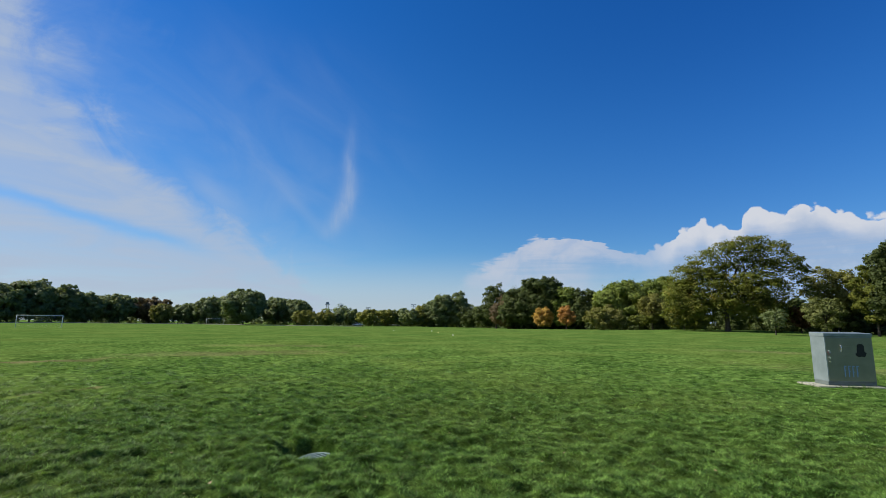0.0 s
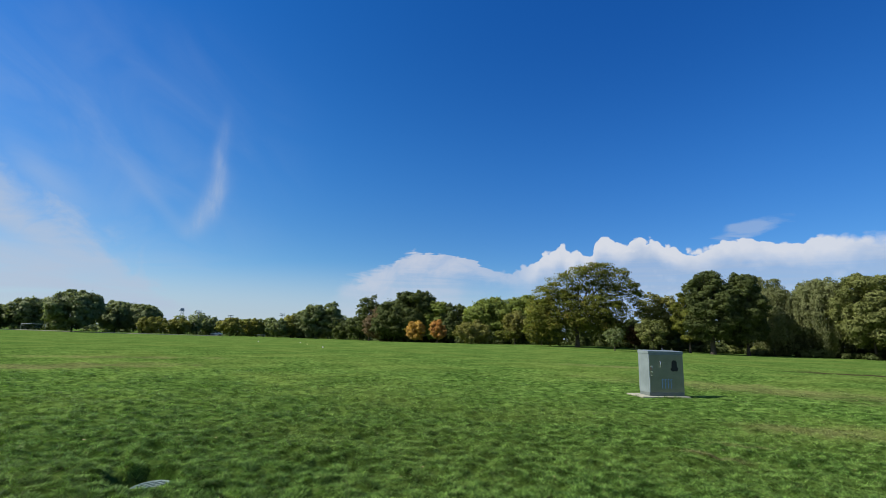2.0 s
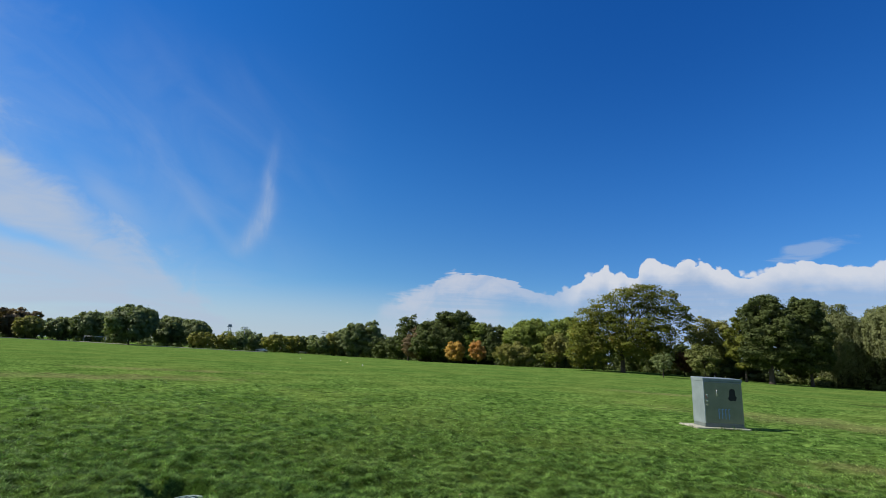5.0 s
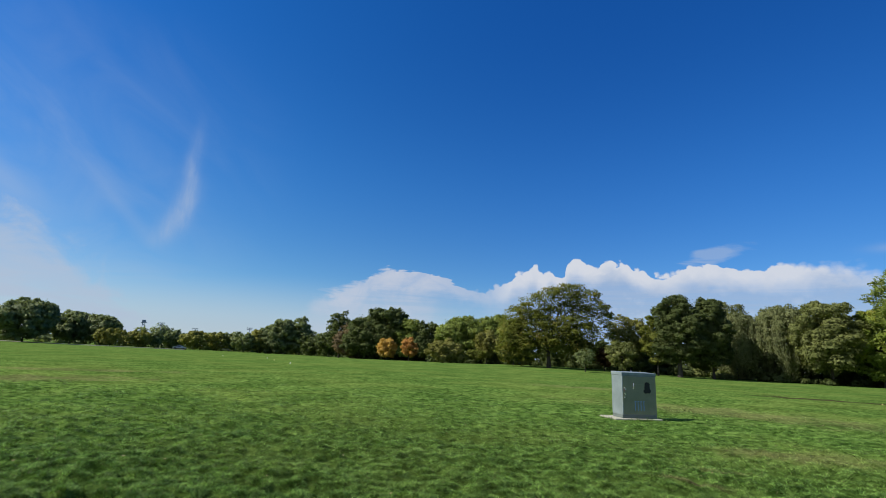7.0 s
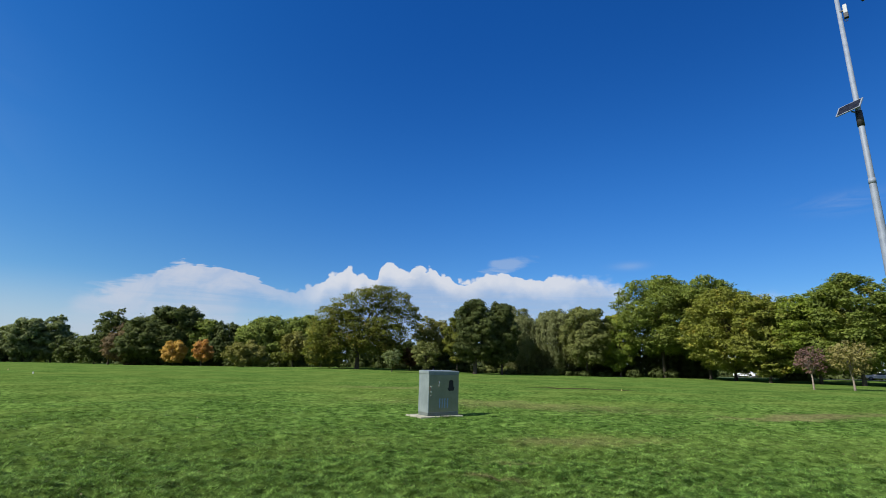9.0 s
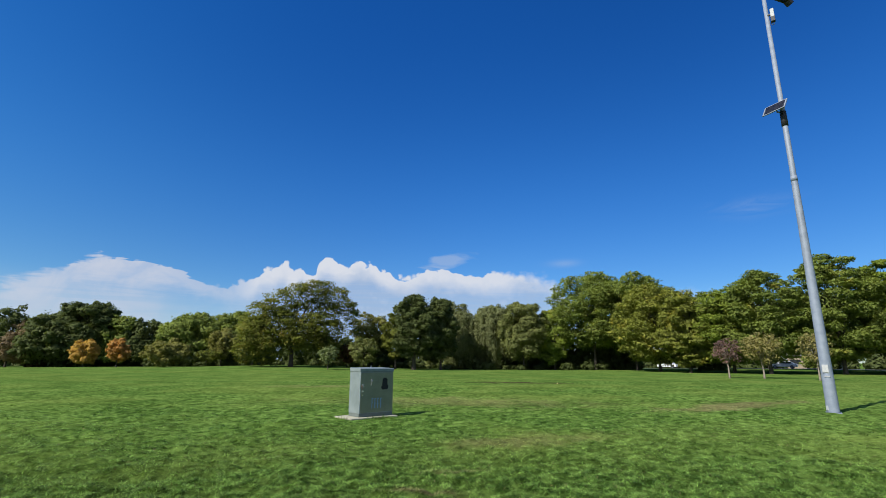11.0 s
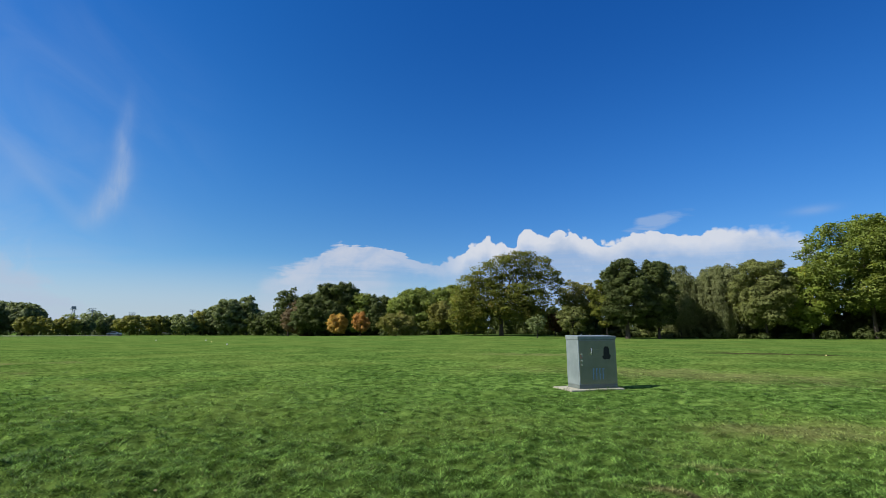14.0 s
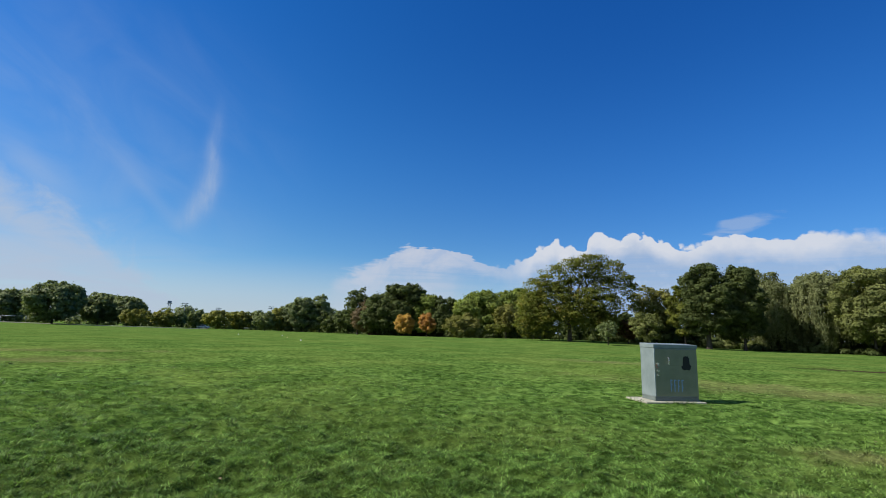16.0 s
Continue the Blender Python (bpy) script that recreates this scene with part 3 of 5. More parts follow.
def make_grass():
    """Tufts of short blades, fewer and coarser farther off."""
    rng = np.random.default_rng(5)
    near, far, power, dens, each = 2.4, 26.0, 2.7, 440.0, 24
    grid = np.geomspace(near, far, 400)
    weight = dens * np.minimum(1.0, (6.0 / grid) ** power) * grid
    cdf = np.concatenate([[0], np.cumsum((weight[1:] + weight[:-1]) / 2 * np.diff(grid))])
    span = radians(172.0)
    tufts = int(cdf[-1] * span)
    rad = np.interp(rng.random(tufts) * cdf[-1], cdf, grid)
    ang = radians(-68.0) + rng.random(tufts) * span
    x, y = 0.8 + rad * np.sin(ang), -0.4 + rad * np.cos(ang)
    # ranker growth on the hummocks, thin in the hollows; coarser towards the drain, finer beside the pole
    coarse = np.clip(0.85 - 0.06 * (x - 2.0), 0.35, 1.1)
    lump = turf(x, y) * coarse
    tuft = sampled(FINE_SHEET, 0.025, x, y)
    keep = rng.random(tufts) < (0.76 + 0.36 * lump + 0.40 * tuft) * np.clip((26 - rad) / 15, 0, 1)
    x, y, rad, lump, tuft, coarse = (v[keep] for v in (x, y, rad, lump, tuft, coarse))
    tufts = len(x)
    grow = np.clip(rad / 6.0, 1.0, 9.0)
    # unmown along the edge of the slab
    edge = np.hypot(np.maximum(np.abs(x - 9.56) - 0.80, 0), np.maximum(np.abs(y - 12.76) - 0.52, 0))
    high = (1 + 2.0 * np.exp(-(edge / 0.14) ** 2)) * np.maximum(0.3, 1.0 + 0.65 * lump + 0.75 * tuft * coarse + rng.normal(0, 0.2, tufts))
    sway = rng.random(tufts) * 2 * np.pi
    x, y, rad, grow, high, sway = (np.repeat(v, each) for v in (x, y, rad, grow, high, sway))
    count = len(x)
    # blades lean out from the heart of their tuft
    out, far_out = rng.random(count) * 2 * np.pi, np.sqrt(rng.random(count))
    spread = 0.070 * grow ** 0.85 * far_out
    x, y = x + np.cos(out) * spread, y + np.sin(out) * spread
    keep = (np.hypot(x - HOLE[0] - 0.05, y - HOLE[1] + 0.08) > 0.34) & (np.hypot(x - HOLE[0] + 0.20, y - HOLE[1] - 0.15) > 0.27) & ~((np.abs(x - 9.55) < 0.76) & (np.abs(y - 12.76) < 0.48))
    x, y, rad, grow, high, sway, out, far_out = (v[keep] for v in (x, y, rad, grow, high, sway, out, far_out))
    count = len(x)
    tall = (0.016 + 0.018 * rng.random(count)) * high * (1.15 - 0.45 * far_out) * grow ** 0.16 * np.clip((60 - rad) / 42, 0.12, 1)
    wide = (0.0028 + 0.0024 * rng.random(count)) * grow ** 0.86
    sway = sway + rng.normal(0, 0.8, count)
    turn = sway + np.pi / 2 + rng.normal(0, 0.5, count)
    lean = (0.010 + 0.044 * rng.random(count)) * high * grow ** 0.16
    splay = tall * 0.5 * far_out
    z = lie(x, y)
    foot = np.stack([np.cos(turn), np.sin(turn), np.zeros(count)], 1) * wide[:, None]
    p = np.stack([x, y, z - 0.004], 1)
    tip = p + np.stack([np.cos(sway) * lean + np.cos(out) * splay, np.sin(sway) * lean + np.sin(out) * splay, tall], 1)
    co = np.stack([p - foot, p + foot, tip], 1).reshape(-1, 3)
    ob = part("grass", fast_mesh("grass", co, 3), BLADE)
    tagged(ob, "short green grass tufts covering the park lawn", "grass", kind="stuff")


make_ground()


# ---- trees ----
def leaves_on(rng, lobes, count, size, droop=0.0, shell=0.72, level=0.0):
    """Corners of leaf sprays spread over the lobes (x, y, z, rx, ry, rz); level: how far the sprays lie flat, in tiers."""
    lobes = np.array(lobes, dtype=float)
    area = lobes[:, 3] * lobes[:, 4] + lobes[:, 4] * lobes[:, 5] + lobes[:, 3] * lobes[:, 5]
    pick = rng.choice(len(lobes), count, p=area / area.sum())
    way = rng.normal(size=(count, 3))
    way /= np.linalg.norm(way, axis=1)[:, None]
    under = (way[:, 2] < -0.15) & (rng.random(count) < 0.5)
    way[under, 2] *= -1
    depth = shell + (1.06 - shell) * rng.random(count) ** 0.6
    depth = np.where(rng.random(count) < 0.10, 0.35 + 0.5 * rng.random(count), depth)
    # ragged outline: each lobe swells and shrinks with direction
    wob = 1 + 0.20 * np.sin(way[:, 0] * 5 + pick) * np.sin(way[:, 1] * 5 + pick * 1.7) + 0.13 * np.sin(way[:, 2] * 9 + pick * 2.3) + 0.10 * np.sin(way[:, 0] * 13 + pick * 3.1) * np.sin(way[:, 1] * 12 + pick)
    stray = np.where(rng.random(count) < 0.07, 1.0 + 0.26 * rng.random(count), 1.0)
    pos = lobes[pick, :3] + way * lobes[pick, 3:] * (depth * wob * stray)[:, None]
    face = way * (1.0 - 0.6 * level) + np.array([0, 0, 0.4 + 0.8 * level]) + rng.normal(0, 0.36, (count, 3))
    face /= np.linalg.norm(face, axis=1)[:, None]
    along = np.cross(face, rng.normal(size=(count, 3)))
    if level:
        along = along * (1 - level) + level * way * [1, 1, 0.1]
    if droop:
        along = along * (1 - droop) + np.array([0, 0, -1.0]) * droop
    along /= np.linalg.norm(along, axis=1)[:, None]
    side = np.cross(face, along)
    side /= np.linalg.norm(side, axis=1)[:, None]
    s = size * (0.55 + 0.75 * rng.random(count))
    length, breadth = s[:, None] * along * (1 + 1.6 * droop + 0.3 * level), s[:, None] * side * (0.66 - 0.3 * droop)
    dip = face * (s * 0.22)[:, None]
    pos = np.maximum(pos, [-1e9, -1e9, 0.15])
    return (np.stack([pos - length * 0.55 - breadth * 0.8 - dip, pos - length * 0.45 + breadth * 0.9 - dip, pos + length * 0.85], 1).reshape(-1, 3),
            facing(rng, way / lobes[pick, 3:], 0.24, 0.30 + 0.35 * level))


def facing(rng, way, stray, up=0.25):
    """The mean way a spray of leaves faces: outwards, somewhat up, and a little at random."""
    way = way / np.linalg.norm(way, axis=1)[:, None] + np.array([0, 0, up]) + rng.normal(0, stray, way.shape)
    return way / np.linalg.norm(way, axis=1)[:, None]


def small_boughs(rng, lobes, each, flat=(0.6, 1.0), reach=(0.20, 0.46)):
    """Smaller lobes that sit unevenly on the large ones."""
    out = []
    for x, y, z, rx, ry, rz in lobes:
        for _ in range(each):
            w = rng.normal(size=3) + [0, 0, 0.25]
            w /= np.linalg.norm(w)
            r = rng.uniform(*reach)
            out.append((x + w[0] * rx * 0.98, y + w[1] * ry * 0.98, z + w[2] * rz * 0.98, rx * r, ry * r, rx * r * rng.uniform(*flat)))
    return out


def crown_lobes(rng, width, low, top, kind):
    """The lobes of a crown: a round or domed one, a spire that narrows upwards, or flat tiers of spreading boughs."""
    rx, rz, zc = width * 0.54, (top - low) * 0.52, (top + low) / 2
    if kind in ("tiered", "spire"):
        count = int(np.clip(26 + width * top * 0.22, 30, 84))
        out = [(0, 0, zc - rz * 0.1, rx * 0.62, rx * 0.62, rz * 0.68)]
        for i in range(count):
            u = 1 - 2 * (i + 0.5) / count
            a = i * 2.39996 + rng.random() * 0.9
            if kind == "spire":
                h = (u + 1) / 2
                q = min(1.0, 0.6 + 1.6 * h) * (1 - h ** 4.5) ** 0.55 * rng.uniform(0.6, 1.1)
                r = rng.uniform(0.20, 0.40) * rx * (1.08 - 0.25 * h)
                flat = rng.uniform(0.55, 0.9)
                k = 1.0
            else:
                q = math.sqrt(1 - u * u) * rng.uniform(0.78, 1.10)
                q = min(1.05, q * 1.12) if u < 0 else q
                r = rng.uniform(0.16, 0.30) * rx
                flat = rng.uniform(0.42, 0.72)
                k = rng.uniform(0.88, 1.06)
            out.append((math.cos(a) * q * (rx - r * 0.8), math.sin(a) * q * (rx - r * 0.8), zc + u * (rz - r * flat) * k, r, r, r * flat))
        return out + small_boughs(rng, out[1:], 3, (0.36, 0.7) if kind == "tiered" else (0.6, 1.0), (0.28, 0.52))
    count = int(np.clip(16 + width * top * 0.16, 18, 50))
    out = [(0, 0, zc, rx * 0.55, rx * 0.55, rz * 0.62)]
    for i in range(count):
        u = 1 - 2 * (i + 0.5) / count
        a = i * 2.39996 + rng.random() * 0.7
        q = math.sqrt(1 - u * u)
        r = rng.uniform(0.18, 0.38) * min(rx, rz * 1.15)
        flat = rng.uniform(0.55, 0.9)
        if kind == "dome" and u < 0:
            q = min(1.0, q * 1.15)
        k = rng.uniform(0.76, 1.12)
        out.append((math.cos(a) * q * (rx - r) * k, math.sin(a) * q * (rx - r) * k, zc + u * (rz - r * flat) * k, r, r, r * flat))
    return out + small_boughs(rng, out[1:], 5)


def limbs(rng, lobes, height, low, girth, lean=(0.0, 0.0)):
    fork = Vector((lean[0] * 0.4, lean[1] * 0.4, max(low * 0.8, height * 0.14)))
    top = Vector((lean[0], lean[1], height * 0.72))
    paths = [[(Vector((0, 0, -0.3)), girth * 1.5), (Vector((0, 0, 0.25)), girth * 1.12), (fork * 0.6, girth * 0.92), (fork, girth * 0.82),
              ((fork + top) / 2 + Vector((rng.normal(0, 0.15), rng.normal(0, 0.15), 0)), girth * 0.5), (top, girth * 0.12)]]
    for l in list(lobes)[1:12]:
        end = Vector(l[:3])
        start = fork + (top - fork) * rng.uniform(0.0, 0.55)
        mid = (start + end) / 2 + Vector((0, 0, 0.12 * (end - start).length))
        paths.append([(start, girth * 0.42), (mid, girth * 0.26), (end, girth * 0.07)])
    return tube(paths, 7)


def tree(x, y, top, width, low, leaf, label, kind="round", seed=0, dist=100.0, girth=None, bark=None, full=1.0, lobes=None, name="tree", group=""):
    """A tree at x, y: its crown of leaf sprays from low to top, width across, on a trunk with limbs."""
    rng = np.random.default_rng(100 + seed)
    ground_z = float(rise(x, y))
    height = top - ground_z
    # distant crowns swap to the leaf tones with haze in their colour
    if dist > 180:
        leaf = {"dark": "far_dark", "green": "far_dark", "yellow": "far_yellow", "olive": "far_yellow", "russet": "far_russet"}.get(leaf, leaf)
    if dist > 120:
        low, width = low * 0.4, width * 1.15
    root = thing(name, Matrix.Translation((x, y, ground_z)), label, "shrub" if name == "shrub" else "tree", group)
    lobes = lobes or crown_lobes(rng, width, low, height, kind)
    girth = girth or 0.022 * height ** 0.9
    part("trunk", limbs(rng, lobes, height, low, girth), bark or BARK, root)
    size = max(0.15, 0.0022 * dist) if dist < 110 else 0.0025 * dist
    area = sum(4 * math.pi * ((l[3] * l[4] + l[3] * l[5] + l[4] * l[5]) / 3) for l in lobes)
    want = max(300, area * full * 0.9 / (0.55 * size * size))
    count = int(min(want, 50000))
    size *= min(1.08, math.sqrt(want / count))
    if kind == "willow":
        a, b = leaves_on(rng, lobes, count // 3, size), hanging(rng, lobes, count, size)
        co, toward = np.concatenate([a[0], b[0]]), np.concatenate([a[1], b[1]])
    else:
        co, toward = leaves_on(rng, lobes, count, size, level=0.42 if kind == "tiered" else 0.0)
    part("crown", fast_mesh("crown", co, 3, toward), LEAF[leaf], root)
    return root


def hanging(rng, lobes, count, size):
    """Corners of the trailing strands of a willow."""
    lobes = np.array(lobes)
    strands = count // 9
    pick = rng.integers(1, len(lobes), strands)
    a = rng.random(strands) * 6.283
    r = np.sqrt(rng.random(strands)) * 1.05
    x = lobes[pick, 0] + np.cos(a) * r * lobes[pick, 3]
    y = lobes[pick, 1] + np.sin(a) * r * lobes[pick, 4]
    z0 = lobes[pick, 2] + lobes[pick, 5] * np.sqrt(np.maximum(0, 1 - np.minimum(r, 1) ** 2)) * 0.9
    long = rng.uniform(1.5, 5.0, strands)
    t = np.tile(np.arange(9), strands) / 8.0
    x, y, z0, long = (np.repeat(v, 9) for v in (x, y, z0, long))
    pos = np.stack([x + rng.normal(0, 0.06, len(x)), y + rng.normal(0, 0.06, len(x)), np.maximum(0.4, z0 - long * t)], 1)
    face = rng.normal(size=(len(x), 3)) * [1, 1, 0.15]
    face /= np.linalg.norm(face, axis=1)[:, None]
    down = np.tile([0, 0, -1.0], (len(x), 1)) + rng.normal(0, 0.18, (len(x), 3))
    side = np.cross(face, down)
    side /= np.linalg.norm(side, axis=1)[:, None]
    h, w = down * size * 0.95, side * size * 0.30
    return np.stack([pos - h * 0.5 - w, pos - h * 0.5 + w, pos + h * 0.8], 1).reshape(-1, 3), facing(rng, face * 0.5 + (pos - lobes[:, :3].mean(0)) * [0.25, 0.25, 0.1], 0.3)


DARK_OAK = "broad park tree with dense dark green foliage"
GREEN_TREE = "broad park tree with green leaves starting to turn"
# along the far side of the field, towards the sun
tree(-193.5, 164, 15.6, 17, 1.5, "dark", DARK_OAK, seed=1, dist=255)
tree(-190.5, 175, 18.0, 15, 3.0, "dark", "tall dark green tree with a flat layered top", seed=2, dist=260)
tree(-184, 184, 16.0, 13, 1.5, "dark", DARK_OAK, seed=3, dist=262)
tree(-181, 192, 13.8, 14, 1.0, "dark", DARK_OAK, seed=4, dist=265)
tree(-176, 203, 13.8, 15, 1.0, "dark", DARK_OAK, seed=5, dist=270)
tree(-168.5, 215, 13.3, 17, 1.0, "russet", "broad park tree with brownish red autumn foliage", seed=6, dist=275)
tree(-155.5, 206, 9.4, 8.6, 1.0, "tan", "distant tree with tan autumn leaves", seed=7, dist=290)
tree(-150, 217, 10.2, 11, 0.8, "dark", DARK_OAK, seed=8, dist=265)
tree(-138, 218.5, 13.5, 15, 1.0, "dark", DARK_OAK, seed=9, dist=260)
tree(-104.9, 188, 14.8, 15.5, 1.8, "dark", "tall spreading dark green tree beside the playing field", seed=10, dist=217)
tree(-99, 205, 12.3, 13, 1.0, "green", GREEN_TREE, seed=11, dist=228)
tree(-89, 206, 11.6, 12, 1.0, "dark", DARK_OAK, seed=12, dist=228)
tree(-79, 190, 6.5, 8.6, 0.6, "yellow", "small rounded tree with yellow-green leaves", seed=13, dist=207)
tree(-72.9, 197, 6.5, 8, 0.6, "yellow", "small rounded tree with yellow-green leaves", seed=14, dist=212)
tree(-69, 203, 6.6, 5, 0.6, "green", "small green tree at the edge of the field", seed=15, dist=214)
tree(-65.2, 210, 7.2, 8, 0.6, "dark", "small dark green tree at the edge of the field", seed=16, dist=222)
tree(-52.9, 194, 7.3, 8.4, 0.6, "yellow", "small rounded tree with yellow-green leaves", seed=17, dist=203)
tree(-46.5, 202, 7.1, 8, 0.6, "olive", "small olive-brown tree at the edge of the field", seed=18, dist=209)
tree(-41.2, 206, 8.0, 8, 0.6, "dark", "small dark green tree at the edge of the field", seed=19, dist=212)
tree(-33.9, 187, 7.2, 8, 0.4, "dark", "small dark green tree at the edge of the field", seed=20, dist=192)
tree(-29.6, 190, 8.8, 9, 0.5, "olive", "small olive-brown tree at the edge of the field", seed=21, dist=194)
tree(-25, 191, 11.2, 10, 0.5, "green", GREEN_TREE, seed=22, dist=192)
tree(-20.6, 187, 13.4, 10, 0.8, "dark", DARK_OAK, seed=23, dist=190)
tree(-14.2, 185.6, 13.8, 7, 0.8, "dark", "narrow dark green tree", seed=24, dist=188)
tree(-8.2, 176, 7.4, 10, 0.5, "dark", "low dark green tree", seed=25, dist=178)
tree(-3, 165, 8.0, 8, 0.5, "dark", "low dark green tree", seed=26, dist=166)
# the wooded side beyond the field's middle
tree(0.2, 151, 13.9, 8, 5.0, "dark", "tall thin-crowned dark tree with open branches", seed=27, dist=152, full=0.45)
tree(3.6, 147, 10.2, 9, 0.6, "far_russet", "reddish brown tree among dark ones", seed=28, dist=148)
tree(7.6, 141, 12.4, 11, 0.8, "dark", DARK_OAK, seed=29, dist=142)
tree(13.0, 140, 15.0, 13.5, 0.8, "dark", "large rounded dark green tree", seed=30, dist=142)
tree(19.4, 135, 12.2, 8, 0.8, "green", GREEN_TREE, seed=31, dist=138)
tree(24.3, 132, 10.7, 8.4, 0.5, "dark", DARK_OAK, seed=32, dist=136)
tree(11.8, 118.6, 5.7, 4.6, 0.6, "gold", "small rounded maple with golden orange leaves", seed=33, dist=121, group="autumn maples", full=1.3)
tree(16.8, 115, 5.9, 4.5, 0.8, "orange", "small rounded maple with bright orange leaves", seed=34, dist=118, group="autumn maples", full=1.3)
tree(23.7, 106.7, 5.8, 8.4, 0.0, "tan", "wide rounded shrub with olive and tan leaves", seed=35, dist=112, name="shrub", kind="dome")
tree(31.9, 122, 13.0, 12, 0.8, "green", GREEN_TREE, seed=36, dist=128)
tree(40.5, 120, 13.2, 12, 0.8, "green", GREEN_TREE, seed=37, dist=128)
tree(35.5, 112, 8.6, 6.4, 1.4, "tan", "small tree with sparse tan and olive leaves", seed=38, dist=117, full=0.6)
tree(31.0, 106.5, 4.0, 5.4, 0.6, "olive", "low spreading tree with thin olive foliage", seed=39, dist=111, full=0.7)
tree(40.2, 106, 8.2, 5.2, 0.6, "dark", DARK_OAK, seed=40, dist=113)

# the great leaning tree: lobes as offset to its side, depth, height and radii
across = Vector((0.906, -0.423, 0))
deep = Vector((0.423, 0.906, 0))
GREAT = [(0.6, 0, 8.6, 2.6, 2.2), (-4.5, 0.5, 14.0, 3.2, 2.2), (-1.0, 0, 15.6, 3.4, 2.1), (2.8, -0.3, 16.1, 3.4, 2.0), (6.4, 0.3, 15.4, 3.2, 2.0),
         (9.4, 0, 13.4, 2.4, 1.8), (11.6, 0.2, 11.4, 1.7, 1.4), (13.0, 0, 9.6, 1.0, 1.0), (13.8, 0.2, 8.2, 0.6, 0.8), (12.6, 0.6, 12.4, 0.9, 0.5),
         (-7.4, 0, 11.4, 2.7, 2.4), (-9.0, -0.4, 8.2, 2.4, 2.6), (-9.4, 0.2, 4.6, 2.2, 2.8), (-6.4, -1.2, 7.4, 3.0, 3.0), (-6.0, 1.2, 3.8, 2.8, 2.8),
         (-2.6, -2.0, 8.4, 3.0, 2.3), (-2.4, 1.0, 5.0, 2.8, 2.2), (1.8, -2.2, 7.4, 3.0, 2.2), (5.2, -1.6, 9.6, 3.0, 2.4), (7.8, -0.6, 7.2, 2.9, 2.6),
         (4.2, 1.6, 5.2, 2.8, 2.4), (7.6, 0, 3.8, 2.6, 2.6), (10.0, 0.6, 5.2, 2.0, 2.6), (6.8, 0.4, 12.0, 2.6, 2.0), (-4.6, -0.5, 11.0, 2.5, 1.8), (3.6, 0.8, 12.6, 2.4, 1.8), (-2.0, -1.0, 10.6, 2.2, 1.2), (-2.4, 0.8, 12.4, 2.0, 1.3), (3.0, -1.0, 10.2, 2.2, 1.5), (-4.8, -1.6, 4.6, 2.6, 2.6), (5.6, -1.8, 6.6, 2.4, 2.0),
         (-8.2, -1.4, 6.2, 2.4, 1.8), (-7.6, -1.0, 9.6, 2.2, 1.4), (-3.6, -2.4, 6.4, 2.6, 1.6), (0.4, -2.6, 5.6, 2.4, 1.5), (3.4, -2.4, 4.8, 2.2, 1.5), (6.6, -1.6, 4.6, 2.2, 1.6), (-9.6, -0.6, 3.4, 1.9, 1.6)]
great_lobes = [((across * u + deep * v).x, (across * u + deep * v).y, z - 0.6, r, r, h) for u, v, z, r, h in [(a * 0.86 + max(0.0, c - 8.0) * 0.20, b, c * 0.90, d, e) for a, b, c, d, e in GREAT]]
great_lobes += small_boughs(np.random.default_rng(77), great_lobes[1:], 6, (0.3, 0.55), (0.24, 0.5))
tree(40.6, 87.5, 17.4, 20, 3.0, "olive", "great old spreading tree leaning to one side, olive green", kind="tiered", seed=41, dist=98, lobes=great_lobes, girth=0.42, full=1.5)
tree(42.0, 75.7, 4.3, 3.5, 0.8, "far_dark", "young tree with pale grey-green leaves", seed=42, dist=88, full=0.4)
tree(50.5, 84, 5.3, 4.6, 0.6, "russet", "small tree with dark red-brown leaves", seed=43, dist=100)
tree(57.8, 86.3, 11.8, 9.0, 1.8, "tan", "open tree with thin yellow-olive foliage", seed=44, dist=105, full=0.62)
tree(50.6, 78.0, 6.2, 5.4, 0.8, "dull", "small tree with thin dull olive foliage", seed=45, dist=94, full=0.5)
tree(56.4, 76.0, 11.0, 6.0, 2.0, "olive", GREEN_TREE, seed=46, dist=96)
tree(58.2, 72.6, 14.3, 8.6, 2.2, "dark", "tall tree with dense, glossy dark green crown", kind="spire", seed=47, dist=92, girth=0.42, full=1.2)
tree(64.4, 72.0, 14.0, 7.0, 2.2, "dark", "tall tree with dense, glossy dark green crown", kind="spire", seed=48, dist=96, full=1.2)
# willows and the bright trees along the wooded edge
tree(74.0, 77.0, 14.1, 10.0, 2.0, "willow", "weeping willow with trailing grey-green strands", kind="willow", seed=49, dist=106)
tree(80.0, 72.5, 14.2, 10.5, 2.0, "willow", "weeping willow with trailing grey-green strands", kind="willow", seed=50, dist=107)
tree(80.6, 64.4, 13.5, 10.5, 2.0, "dull", GREEN_TREE, seed=51, dist=102)
tree(86.0, 60.5, 12.8, 8.0, 1.0, "bright", "tree with bright yellow-green leaves", seed=52, dist=106)
tree(90.0, 53.5, 20.0, 16.5, 3.8, "green", "huge broad tree with bright green, slightly turning leaves", kind="tiered", seed=53, dist=103, full=1.5)
tree(92.5, 46.0, 18.6, 16, 3.4, "green", "huge broad tree with bright green, slightly turning leaves", kind="tiered", seed=54, dist=104, full=1.5)
tree(84.7, 38.0, 15.1, 14.0, 1.2, "yellow", "broad rounded tree with yellow-green leaves", kind="tiered", seed=55, dist=91, full=1.5)
tree(80.2, 31.2, 12.4, 8.5, 0.8, "yellow", "tree with bright yellow-green leaves", kind="tiered", seed=56, dist=85, full=1.5)
